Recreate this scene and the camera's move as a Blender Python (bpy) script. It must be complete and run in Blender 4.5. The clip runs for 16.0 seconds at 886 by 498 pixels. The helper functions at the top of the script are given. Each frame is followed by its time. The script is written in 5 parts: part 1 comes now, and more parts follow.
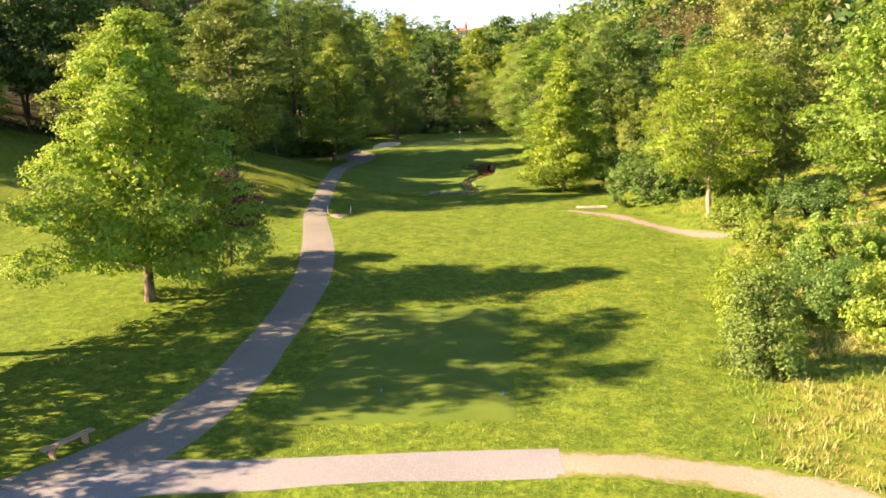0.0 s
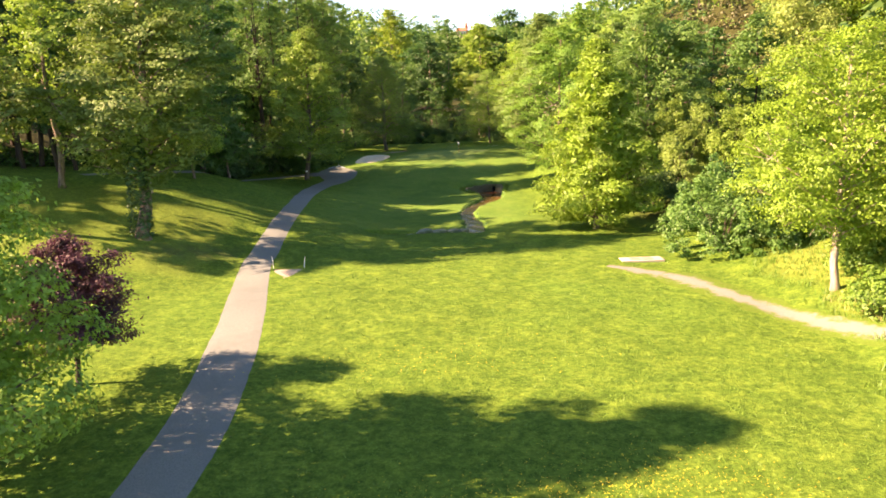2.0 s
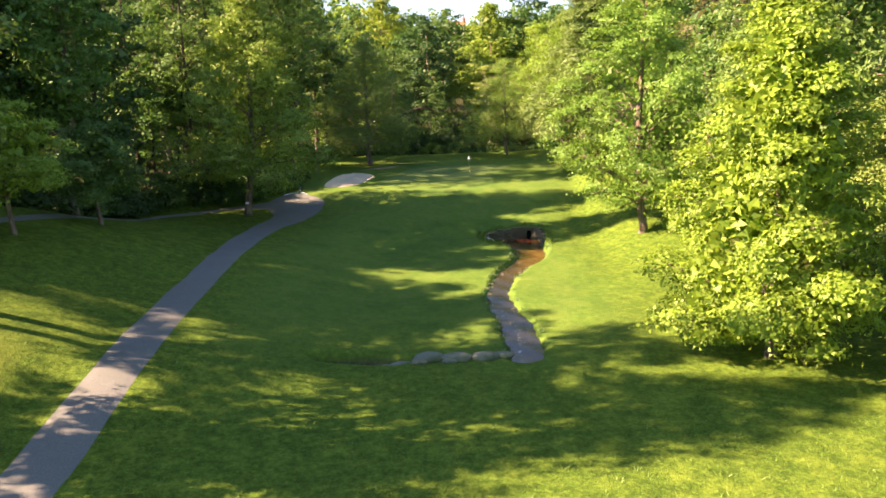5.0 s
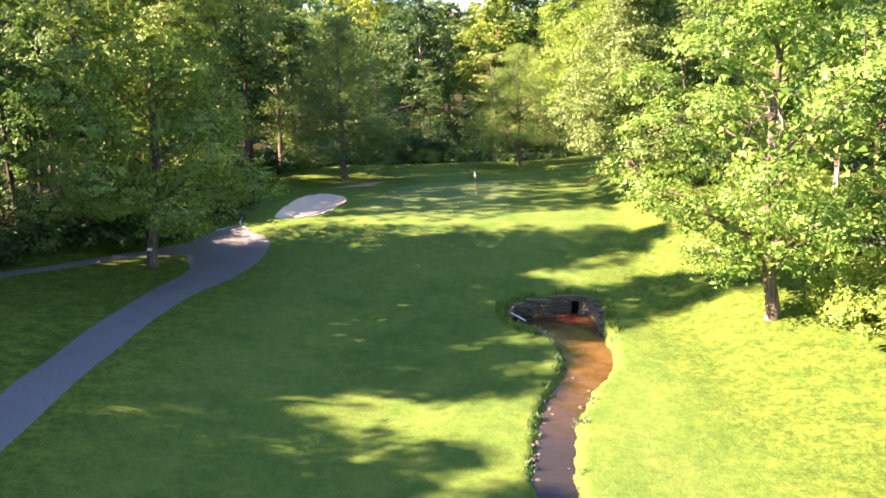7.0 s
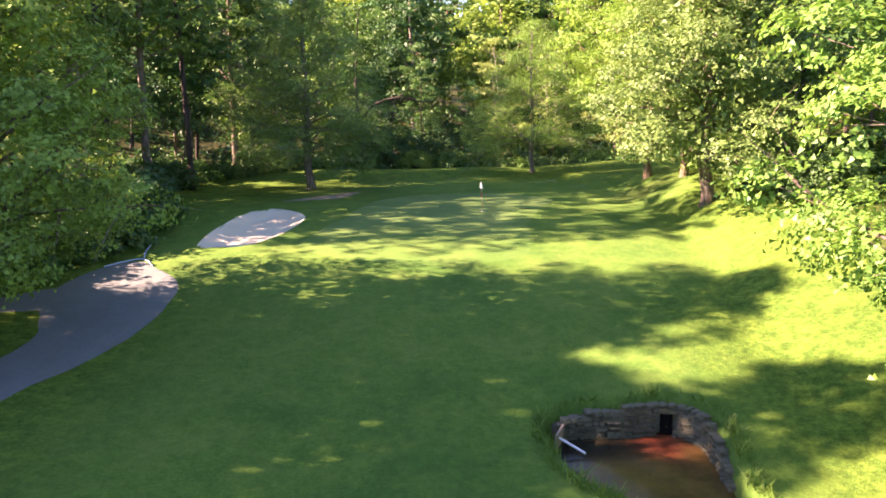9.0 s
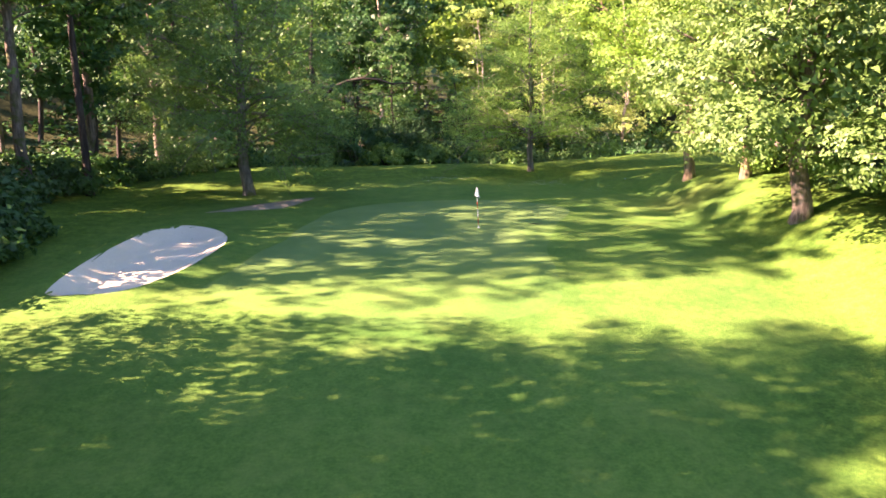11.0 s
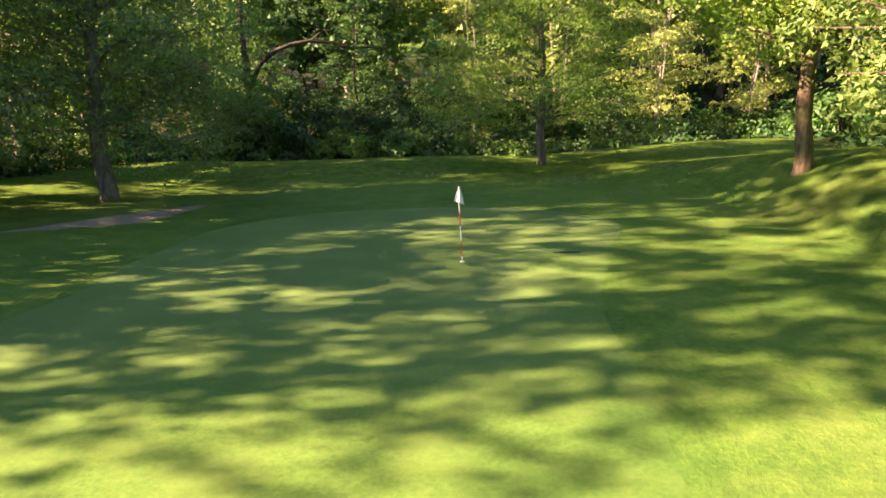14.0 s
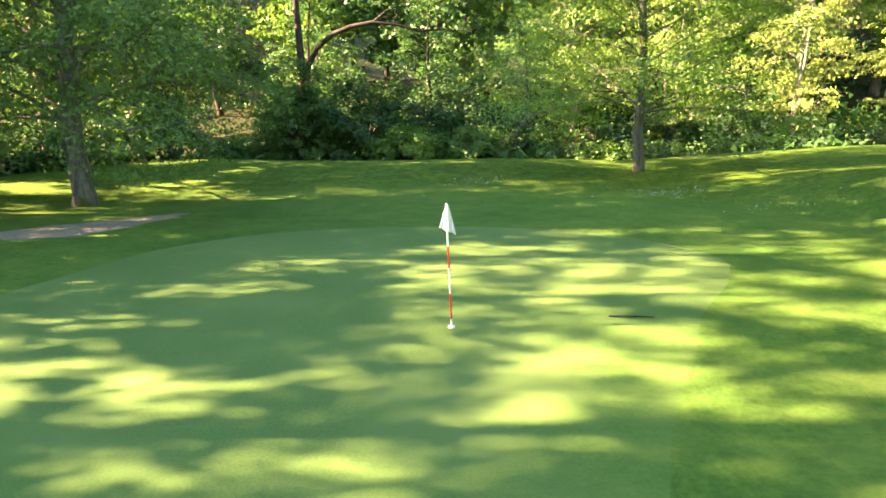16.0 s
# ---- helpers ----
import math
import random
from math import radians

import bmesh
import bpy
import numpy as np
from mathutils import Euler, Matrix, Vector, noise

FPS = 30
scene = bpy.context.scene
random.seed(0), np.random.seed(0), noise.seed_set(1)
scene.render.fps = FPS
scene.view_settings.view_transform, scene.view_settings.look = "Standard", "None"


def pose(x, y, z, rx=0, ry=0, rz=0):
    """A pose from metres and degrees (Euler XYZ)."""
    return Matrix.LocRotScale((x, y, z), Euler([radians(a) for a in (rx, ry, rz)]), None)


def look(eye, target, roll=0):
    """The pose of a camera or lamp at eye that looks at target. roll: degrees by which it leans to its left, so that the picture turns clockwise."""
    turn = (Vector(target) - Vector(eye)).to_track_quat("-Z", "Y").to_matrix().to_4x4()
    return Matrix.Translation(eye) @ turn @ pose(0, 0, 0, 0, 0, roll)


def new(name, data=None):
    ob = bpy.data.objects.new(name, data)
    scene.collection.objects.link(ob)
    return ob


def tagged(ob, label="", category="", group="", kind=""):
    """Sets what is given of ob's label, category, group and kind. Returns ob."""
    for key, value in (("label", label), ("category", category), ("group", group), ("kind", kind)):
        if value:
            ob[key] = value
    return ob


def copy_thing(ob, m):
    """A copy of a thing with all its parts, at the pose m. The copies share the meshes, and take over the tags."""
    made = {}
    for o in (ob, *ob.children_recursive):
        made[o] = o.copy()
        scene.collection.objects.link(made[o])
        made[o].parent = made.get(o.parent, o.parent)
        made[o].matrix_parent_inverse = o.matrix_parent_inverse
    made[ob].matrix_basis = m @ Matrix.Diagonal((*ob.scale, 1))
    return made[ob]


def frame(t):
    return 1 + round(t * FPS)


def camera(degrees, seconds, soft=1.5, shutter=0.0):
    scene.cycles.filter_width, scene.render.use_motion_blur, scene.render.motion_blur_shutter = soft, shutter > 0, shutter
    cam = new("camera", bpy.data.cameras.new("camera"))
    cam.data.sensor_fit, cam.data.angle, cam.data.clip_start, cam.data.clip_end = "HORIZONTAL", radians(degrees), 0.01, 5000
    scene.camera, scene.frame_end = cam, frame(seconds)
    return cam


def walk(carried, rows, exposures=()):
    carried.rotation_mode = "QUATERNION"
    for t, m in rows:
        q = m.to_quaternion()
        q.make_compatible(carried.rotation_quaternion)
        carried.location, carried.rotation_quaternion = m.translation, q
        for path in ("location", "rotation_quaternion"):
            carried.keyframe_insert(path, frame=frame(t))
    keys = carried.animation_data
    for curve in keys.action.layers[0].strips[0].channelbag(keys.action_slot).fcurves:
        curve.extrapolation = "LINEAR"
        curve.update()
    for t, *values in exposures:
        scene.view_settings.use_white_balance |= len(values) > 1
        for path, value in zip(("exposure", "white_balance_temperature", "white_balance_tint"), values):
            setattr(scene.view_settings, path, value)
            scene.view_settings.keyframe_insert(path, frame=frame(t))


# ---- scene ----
cam = camera(60.5, 16.0, soft=1.7)
PATH = [
    (0, (0.895, 2.601, 9.702), (0.875, 4.562, 9.309), -2.0),
    (0.5, (1.0, 8.841, 9.818), (0.982, 10.802, 9.428), -1.9),
    (1, (1.307, 15.018, 10.1), (1.285, 16.98, 9.71), -2.0),
    (1.5, (1.636, 21.664, 10.128), (1.611, 23.625, 9.738), -2.1),
    (2, (1.695, 28.021, 10.197), (1.673, 29.983, 9.809), -2.1),
    (2.5, (1.925, 34.398, 10.283), (1.9, 36.359, 9.892), -2.2),
    (3, (1.644, 40.892, 10.363), (1.621, 42.852, 9.968), -2.2),
    (3.5, (1.336, 47.348, 10.272), (1.312, 49.309, 9.88), -2.1),
    (4, (0.867, 53.829, 10.339), (0.846, 55.79, 9.946), -2.1),
    (4.5, (0.428, 60.641, 10.088), (0.416, 62.603, 9.698), -1.9),
    (7, (-0.213, 94.031, 10.226), (-0.199, 95.989, 9.82), -1.4),
    (7.5, (-0.12, 100.239, 9.7), (-0.103, 102.199, 9.301), -0.9),
    (8, (-0.128, 105.335, 9.427), (-0.108, 107.294, 9.026), -0.7),
    (8.5, (-0.227, 109.799, 9.078), (-0.2, 111.759, 8.679), -0.7),
    (11, (-0.503, 129.929, 7.604), (-0.386, 131.881, 7.183), -0.5),
    (11.5, (-0.331, 134.165, 7.281), (-0.206, 136.116, 6.859), -0.6),
    (12, (-0.168, 137.955, 6.881), (-0.043, 139.907, 6.463), -0.6),
    (12.5, (0.16, 141.07, 6.332), (0.282, 143.023, 5.918), -0.8),
    (13, (0.53, 143.543, 5.836), (0.655, 145.496, 5.421), -0.8),
    (13.5, (1.105, 146.015, 5.359), (1.23, 147.968, 4.945), -0.8),
    (14, (1.833, 148.489, 5.021), (1.962, 150.442, 4.606), -0.8),
    (14.5, (2.628, 150.794, 4.819), (2.747, 152.748, 4.408), -0.7),
    (15, (3.433, 153.072, 4.658), (3.496, 155.029, 4.252), -0.6),
    (15.5, (4.134, 155.046, 4.445), (4.089, 157.004, 4.043), -0.6),
    (16, (4.732, 156.818, 4.152), (4.557, 158.769, 3.751), -0.5),
]
EXPOSURES = [(0.0, 2.52, 7400, 25), (1.5, 2.86, 7180, 24), (4.5, 2.72, 6980, 25), (7.0, 3.32, 6100, 42), (8.5, 3.28, 6060, 41), (11.0, 3.52, 6000, 37), (12.5, 3.24, 6100, 38), (13.5, 2.91, 6520, 35), (14.0, 2.97, 6660, 27), (14.5, 3.44, 6450, 22), (15.0, 3.71, 6580, 18), (16.0, 4.14, 6780, 15)]
walk(cam, [(t, look(eye, target, roll)) for t, eye, target, roll in PATH], EXPOSURES)

# ---- world and sun ----
SUN_EL, SUN_AZ = radians(30.5), radians(-95.0)
TO_SUN = Vector((math.sin(SUN_AZ) * math.cos(SUN_EL), math.cos(SUN_AZ) * math.cos(SUN_EL), math.sin(SUN_EL)))
world = bpy.data.worlds.new("sky")
scene.world = world
world.use_nodes = True
wn = world.node_tree.nodes
sky = wn.new("ShaderNodeTexSky")
sky.sky_type, sky.sun_disc = "NISHITA", False
sky.sun_elevation, sky.sun_rotation = SUN_EL, SUN_AZ % (2 * math.pi)
sky.air_density, sky.dust_density, sky.ozone_density = 0.8, 0.2, 0.0
wn["Background"].inputs["Strength"].default_value = 0.054
world.node_tree.links.new(sky.outputs[0], wn["Background"].inputs["Color"])
lamp = bpy.data.lights.new("sun", "SUN")
lamp.energy, lamp.angle, lamp.color = 5.0, radians(0.55), (1.0, 0.685, 0.45)
sun = new("sun", lamp)
sun.matrix_world = look(TO_SUN * 100, (0, 0, 0))


# ---- materials ----
def material(name):
    m = bpy.data.materials.new(name)
    m.use_nodes = True
    nt = m.node_tree
    nt.nodes.clear()
    return m, nt, nt.nodes.new("ShaderNodeOutputMaterial")


def node(nt, kind, **values):
    n = nt.nodes.new(kind)
    for k, v in values.items():
        n.inputs[k.replace("_", " ")].default_value = v
    return n


def mixed(nt, fac, a, b, mode="MIX"):
    """A colour mix; fac, a and b are sockets or values."""
    n = nt.nodes.new("ShaderNodeMix")
    n.data_type, n.blend_type = "RGBA", mode
    for slot, v in ((0, fac), (6, a), (7, b)):
        if isinstance(v, (int, float)):
            n.inputs[slot].default_value = v
        elif isinstance(v, tuple):
            n.inputs[slot].default_value = (*v[:3], 1)
        else:
            nt.links.new(v, n.inputs[slot])
    return n.outputs[2]


def noise_at(nt, scale, detail=4.0, rough=0.6, stretch=None, coords="Object"):
    tc = nt.nodes.new("ShaderNodeTexCoord")
    n = node(nt, "ShaderNodeTexNoise", Scale=scale, Detail=detail, Roughness=rough)
    src = tc.outputs[coords]
    if stretch:
        mp = node(nt, "ShaderNodeMapping", Scale=stretch)
        nt.links.new(src, mp.inputs["Vector"])
        src = mp.outputs[0]
    nt.links.new(src, n.inputs["Vector"])
    return n.outputs["Fac"]


def stepped(nt, fac, lo, hi):
    r = node(nt, "ShaderNodeMapRange", From_Min=lo, From_Max=hi)
    r.interpolation_type = "SMOOTHSTEP"
    nt.links.new(fac, r.inputs["Value"])
    return r.outputs[0]


def attribute(nt, name):
    a = nt.nodes.new("ShaderNodeAttribute")
    a.attribute_name = name
    return a.outputs["Fac"]


def bumped(nt, heights, distance):
    """A chain of bumps; heights: sockets with strengths."""
    last = None
    for h, strength in heights:
        b = node(nt, "ShaderNodeBump", Distance=distance)
        if isinstance(strength, (int, float)):
            b.inputs["Strength"].default_value = strength
        else:
            nt.links.new(strength, b.inputs["Strength"])
        nt.links.new(h, b.inputs["Height"])
        if last:
            nt.links.new(last, b.inputs["Normal"])
        last = b.outputs[0]
    return last


def surface(nt, out, color, rough=0.8, normal=None, metal=0.0, spec=0.3):
    p = node(nt, "ShaderNodeBsdfPrincipled", Roughness=rough, Metallic=metal)
    p.inputs["Specular IOR Level"].default_value = spec
    if isinstance(color, tuple):
        p.inputs["Base Color"].default_value = (*color, 1)
    else:
        nt.links.new(color, p.inputs["Base Color"])
    if normal:
        nt.links.new(normal, p.inputs["Normal"])
    nt.links.new(p.outputs[0], out.inputs["Surface"])
    return p


def leaf_material(name, dark, light, through_light, share=0.45, patch=0.35):
    """Thin leaves: each one of its own shade, with larger patches of lighter and darker growth."""
    dark, light, through_light = ((r * 0.88 * k, g * k, b * 0.82 * k) for (r, g, b), k in ((dark, 0.6), (light, 1.06), (through_light, 1.0)))
    m, nt, out = material(name)
    geo = nt.nodes.new("ShaderNodeNewGeometry")
    c = mixed(nt, geo.outputs["Random Per Island"], dark, light)
    c = mixed(nt, stepped(nt, noise_at(nt, patch, 3.0), 0.35, 0.7), c, light)
    rnd = nt.nodes.new("ShaderNodeObjectInfo").outputs["Random"]
    hue = node(nt, "ShaderNodeHueSaturation", Saturation=1.0)
    mr = node(nt, "ShaderNodeMapRange", To_Min=0.485, To_Max=0.515)
    nt.links.new(rnd, mr.inputs["Value"])
    nt.links.new(mr.outputs[0], hue.inputs["Hue"])
    nt.links.new(c, hue.inputs["Color"])
    c = hue.outputs[0]
    d = node(nt, "ShaderNodeBsdfDiffuse")
    t = node(nt, "ShaderNodeBsdfTranslucent")
    g = node(nt, "ShaderNodeBsdfGlossy", Roughness=0.55)
    g.inputs["Color"].default_value = (0.9, 0.95, 0.9, 1)
    nt.links.new(c, d.inputs["Color"])
    nt.links.new(mixed(nt, 0.6, c, through_light), t.inputs["Color"])
    a = node(nt, "ShaderNodeMixShader", Fac=share - 0.22)
    nt.links.new(d.outputs[0], a.inputs[1])
    nt.links.new(t.outputs[0], a.inputs[2])
    b = node(nt, "ShaderNodeMixShader", Fac=0.025)
    nt.links.new(a.outputs[0], b.inputs[1])
    nt.links.new(g.outputs[0], b.inputs[2])
    nt.links.new(b.outputs[0], out.inputs["Surface"])
    return m


LEAF_BRIGHT = leaf_material("leaves_bright_green", (0.082, 0.165, 0.022), (0.172, 0.270, 0.044), (0.378, 0.560, 0.075), 0.5)
LEAF_YELLOW = leaf_material("leaves_yellow_green", (0.120, 0.210, 0.026), (0.240, 0.350, 0.056), (0.480, 0.660, 0.100), 0.56)
LEAF_OAK = leaf_material("leaves_mid_green", (0.056, 0.125, 0.027), (0.116, 0.210, 0.050), (0.258, 0.440, 0.075), 0.48)
LEAF_GREEN = leaf_material("leaves_green", (0.039, 0.100, 0.025), (0.082, 0.165, 0.040), (0.189, 0.360, 0.062), 0.46)
LEAF_OLIVE = leaf_material("leaves_olive", (0.068, 0.120, 0.026), (0.128, 0.192, 0.045), (0.290, 0.410, 0.082), 0.46)
LEAF_DEEP = leaf_material("leaves_deep_green", (0.022, 0.065, 0.022), (0.052, 0.115, 0.035), (0.112, 0.240, 0.050), 0.42)
LEAF_GREY = leaf_material("leaves_grey_green", (0.082, 0.145, 0.056), (0.150, 0.235, 0.100), (0.292, 0.440, 0.163), 0.46)
LEAF_PALE = leaf_material("leaves_pale_olive", (0.105, 0.165, 0.032), (0.205, 0.265, 0.058), (0.400, 0.480, 0.090), 0.46)
LEAF_LIME = leaf_material("leaves_lime_yellow", (0.101, 0.178, 0.015), (0.190, 0.286, 0.028), (0.400, 0.560, 0.055), 0.5)
LEAF_PURPLE = leaf_material("leaves_purple", (0.030, 0.012, 0.022), (0.090, 0.036, 0.062), (0.17, 0.055, 0.10), 0.42)
LEAF_IVY = leaf_material("leaves_ivy", (0.015, 0.045, 0.015), (0.043, 0.095, 0.027), (0.077, 0.170, 0.037), 0.3)
LEAF_MAPLE = leaf_material("leaves_maple", (0.046, 0.115, 0.019), (0.174, 0.285, 0.045), (0.34, 0.51, 0.075), 0.44)
LEAF_BROAD = leaf_material("leaves_broad_oak", (0.066, 0.126, 0.030), (0.146, 0.224, 0.056), (0.29, 0.43, 0.09), 0.46)
# pale leaves, lightened further to stand in for sun on far trees
LEAF_SUNNY = leaf_material("leaves_pale_sunlit", (0.150, 0.200, 0.045), (0.300, 0.360, 0.100), (0.50, 0.58, 0.15), 0.5)
LEAF_DRY = leaf_material("stems_dry_grass", (0.30, 0.27, 0.11), (0.40, 0.36, 0.17), (0.48, 0.42, 0.19), 0.35)
BLADE = leaf_material("grass_blades", (0.085, 0.165, 0.022), (0.140, 0.225, 0.034), (0.241, 0.380, 0.062), 0.4, 0.12)


def bark_material(name, dark, light, moss=0.0):
    m, nt, out = material(name)
    streak = noise_at(nt, 5.0, 6.0, 0.7, (1, 1, 0.18))
    c = mixed(nt, stepped(nt, streak, 0.35, 0.7), dark, light)
    if moss:
        c = mixed(nt, stepped(nt, noise_at(nt, 0.9, 4.0), 0.5, 0.65), c, (0.07, 0.09, 0.02))
    surface(nt, out, c, 0.92, bumped(nt, [(streak, 0.8), (noise_at(nt, 30.0), 0.3)], 0.04))
    return m


BARK = bark_material("bark_grey_brown", (0.065, 0.052, 0.04), (0.24, 0.20, 0.155), 1)
BARK_GREY = bark_material("bark_grey", (0.075, 0.070, 0.056), (0.215, 0.205, 0.165), 1)
BARK_WARM = bark_material("bark_warm_brown", (0.090, 0.068, 0.040), (0.285, 0.225, 0.135), 1)
BARK_PALE = bark_material("bark_pale", (0.20, 0.17, 0.13), (0.42, 0.37, 0.29))
BARK_DARK = bark_material("bark_dark", (0.022, 0.018, 0.014), (0.075, 0.06, 0.045))


def grass_material():
    m, nt, out = material("grass")
    fine, mid, wide = noise_at(nt, 9.0, 6.0, 0.75), noise_at(nt, 0.55, 5.0, 0.65), noise_at(nt, 0.07, 3.0)
    c = mixed(nt, stepped(nt, fine, 0.3, 0.72), (0.050, 0.108, 0.014), (0.128, 0.218, 0.029))
    c = mixed(nt, stepped(nt, mid, 0.35, 0.75), c, mixed(nt, 0.6, c, (0.144, 0.230, 0.031)))
    c = mixed(nt, stepped(nt, wide, 0.45, 0.7), c, mixed(nt, 0.4, c, (0.088, 0.178, 0.025)))
    c = mixed(nt, 0.8, c, mixed(nt, stepped(nt, noise_at(nt, 3.2, 6.0, 0.8), 0.38, 0.64), (0.52, 0.58, 0.5), (1.3, 1.24, 1.12)), "MULTIPLY")
    c = mixed(nt, 0.6, c, mixed(nt, stepped(nt, noise_at(nt, 1.1, 6.0, 0.75), 0.4, 0.62), (0.66, 0.74, 0.66), (1.2, 1.13, 1.05)), "MULTIPLY")
    # yellow flowers and dry spots in the rough
    spots = stepped(nt, noise_at(nt, 1.7, 6.0, 0.8), 0.60, 0.70)
    dry = attribute(nt, "dry")
    k = nt.nodes.new("ShaderNodeMath")
    k.operation = "MULTIPLY"
    nt.links.new(spots, k.inputs[0])
    nt.links.new(dry, k.inputs[1])
    c = mixed(nt, k.outputs[0], c, (0.215, 0.255, 0.05))
    c = mixed(nt, stepped(nt, dry, 0.5, 1.5), c, (0.165, 0.215, 0.036))
    # closer mown grass round the green
    mown = mixed(nt, stepped(nt, fine, 0.3, 0.7), (0.066, 0.142, 0.021), (0.112, 0.204, 0.034))
    mown = mixed(nt, stepped(nt, noise_at(nt, 0.5, 7.0, 0.72), 0.42, 0.66), mown, mixed(nt, 0.75, mown, (0.134, 0.208, 0.040)))
    mown = mixed(nt, stepped(nt, noise_at(nt, 0.16, 6.0, 0.7), 0.45, 0.68), mown, mixed(nt, 0.6, mown, (0.034, 0.108, 0.018)))
    mown = mixed(nt, 0.5, mown, mixed(nt, stepped(nt, noise_at(nt, 2.1, 6.0, 0.78), 0.4, 0.62), (0.68, 0.76, 0.7), (1.18, 1.13, 1.05)), "MULTIPLY")
    c = mixed(nt, attribute(nt, "mown"), c, mown)
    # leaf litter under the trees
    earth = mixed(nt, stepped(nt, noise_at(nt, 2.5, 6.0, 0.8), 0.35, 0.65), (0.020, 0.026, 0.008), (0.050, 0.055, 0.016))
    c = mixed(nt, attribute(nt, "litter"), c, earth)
    mud = mixed(nt, stepped(nt, noise_at(nt, 3.0, 5.0, 0.7), 0.35, 0.65), (0.040, 0.040, 0.022), (0.085, 0.082, 0.05))
    c = mixed(nt, attribute(nt, "mud"), c, mud)
    relief = node(nt, "ShaderNodeMapRange", To_Min=0.5, To_Max=0.22)
    nt.links.new(attribute(nt, "mown"), relief.inputs["Value"])
    relief = relief.outputs[0]
    surface(nt, out, c, 0.95, bumped(nt, [(fine, relief), (noise_at(nt, 2.2, 5.0, 0.7), relief)], 0.16), spec=0.1)
    return m


GRASS = grass_material()


def turf_material(name, k=(1.0, 1.0, 1.0)):
    m, nt, out = material(name)
    fine = noise_at(nt, 26.0, 5.0, 0.7)
    tones = ((0.078, 0.150, 0.034), (0.116, 0.196, 0.048), (0.122, 0.200, 0.052))
    low, high, patch_tone = (tuple(v * j for v, j in zip(t, k)) for t in tones)
    c = mixed(nt, stepped(nt, fine, 0.3, 0.7), low, high)
    c = mixed(nt, stepped(nt, noise_at(nt, 0.35, 4.0), 0.4, 0.68), c, patch_tone)
    longer = mixed(nt, stepped(nt, noise_at(nt, 9.0, 6.0, 0.75), 0.3, 0.7), (0.066, 0.142, 0.021), (0.112, 0.204, 0.034))
    longer = mixed(nt, stepped(nt, noise_at(nt, 0.5, 7.0, 0.72), 0.42, 0.66), longer, mixed(nt, 0.6, longer, (0.130, 0.205, 0.038)))
    longer = mixed(nt, stepped(nt, noise_at(nt, 0.16, 6.0, 0.7), 0.45, 0.68), longer, mixed(nt, 0.45, longer, (0.036, 0.112, 0.018)))
    c = mixed(nt, attribute(nt, "longer"), c, longer)
    surface(nt, out, c, 0.9, bumped(nt, [(fine, 0.25)], 0.03), spec=0.15)
    return m


TURF, TEE_TURF = turf_material("mown_green"), turf_material("mown_tee", (0.68, 0.74, 0.42))


def plain_ground(name, a, b, c3, scale=2.0, bump=0.3, rough=0.9, dist=0.03):
    m, nt, out = material(name)
    fine = noise_at(nt, scale * 14, 5.0, 0.75)
    c = mixed(nt, stepped(nt, fine, 0.3, 0.7), a, b)
    c = mixed(nt, stepped(nt, noise_at(nt, scale * 0.4, 5.0, 0.7), 0.45, 0.7), c, c3)
    surface(nt, out, c, rough, bumped(nt, [(fine, bump), (noise_at(nt, scale * 2.0, 4.0), bump)], dist))
    return m


ASPHALT = plain_ground("path_asphalt", (0.112, 0.129, 0.117), (0.176, 0.202, 0.184), (0.125, 0.145, 0.130), 1.0, 0.3)
CONCRETE = plain_ground("path_concrete", (0.134, 0.161, 0.174), (0.198, 0.236, 0.252), (0.154, 0.182, 0.196), 0.9, 0.3)
SAND = plain_ground("bunker_sand", (0.52, 0.48, 0.34), (0.64, 0.60, 0.43), (0.57, 0.53, 0.37), 1.0, 0.3)
BOULDER = plain_ground("grey_boulder", (0.10, 0.125, 0.085), (0.20, 0.225, 0.17), (0.07, 0.11, 0.04), 1.6, 0.5)


def worn_ground(name, a, b, grass, scale=1.5, fray=1.3):
    """Bare ground that frays out into the grass at its edges."""
    m, nt, out = material(name)
    fine = noise_at(nt, scale * 12, 5.0, 0.75)
    c = mixed(nt, stepped(nt, fine, 0.3, 0.7), a, b)
    green = mixed(nt, stepped(nt, noise_at(nt, 9.0, 6.0, 0.75), 0.3, 0.72), tuple(v * 0.6 for v in grass), grass)
    k = nt.nodes.new("ShaderNodeMath")
    k.operation = "MULTIPLY_ADD"
    nt.links.new(noise_at(nt, 1.1, 7.0, 0.75), k.inputs[0])
    k.inputs[1].default_value = 1.7
    nt.links.new(attribute(nt, "edge"), k.inputs[2])
    c = mixed(nt, stepped(nt, k.outputs[0], fray, fray + 0.45), c, green)
    surface(nt, out, c, 0.95, bumped(nt, [(fine, 0.5), (noise_at(nt, scale * 2.0, 4.0), 0.4)], 0.03), spec=0.1)
    return m


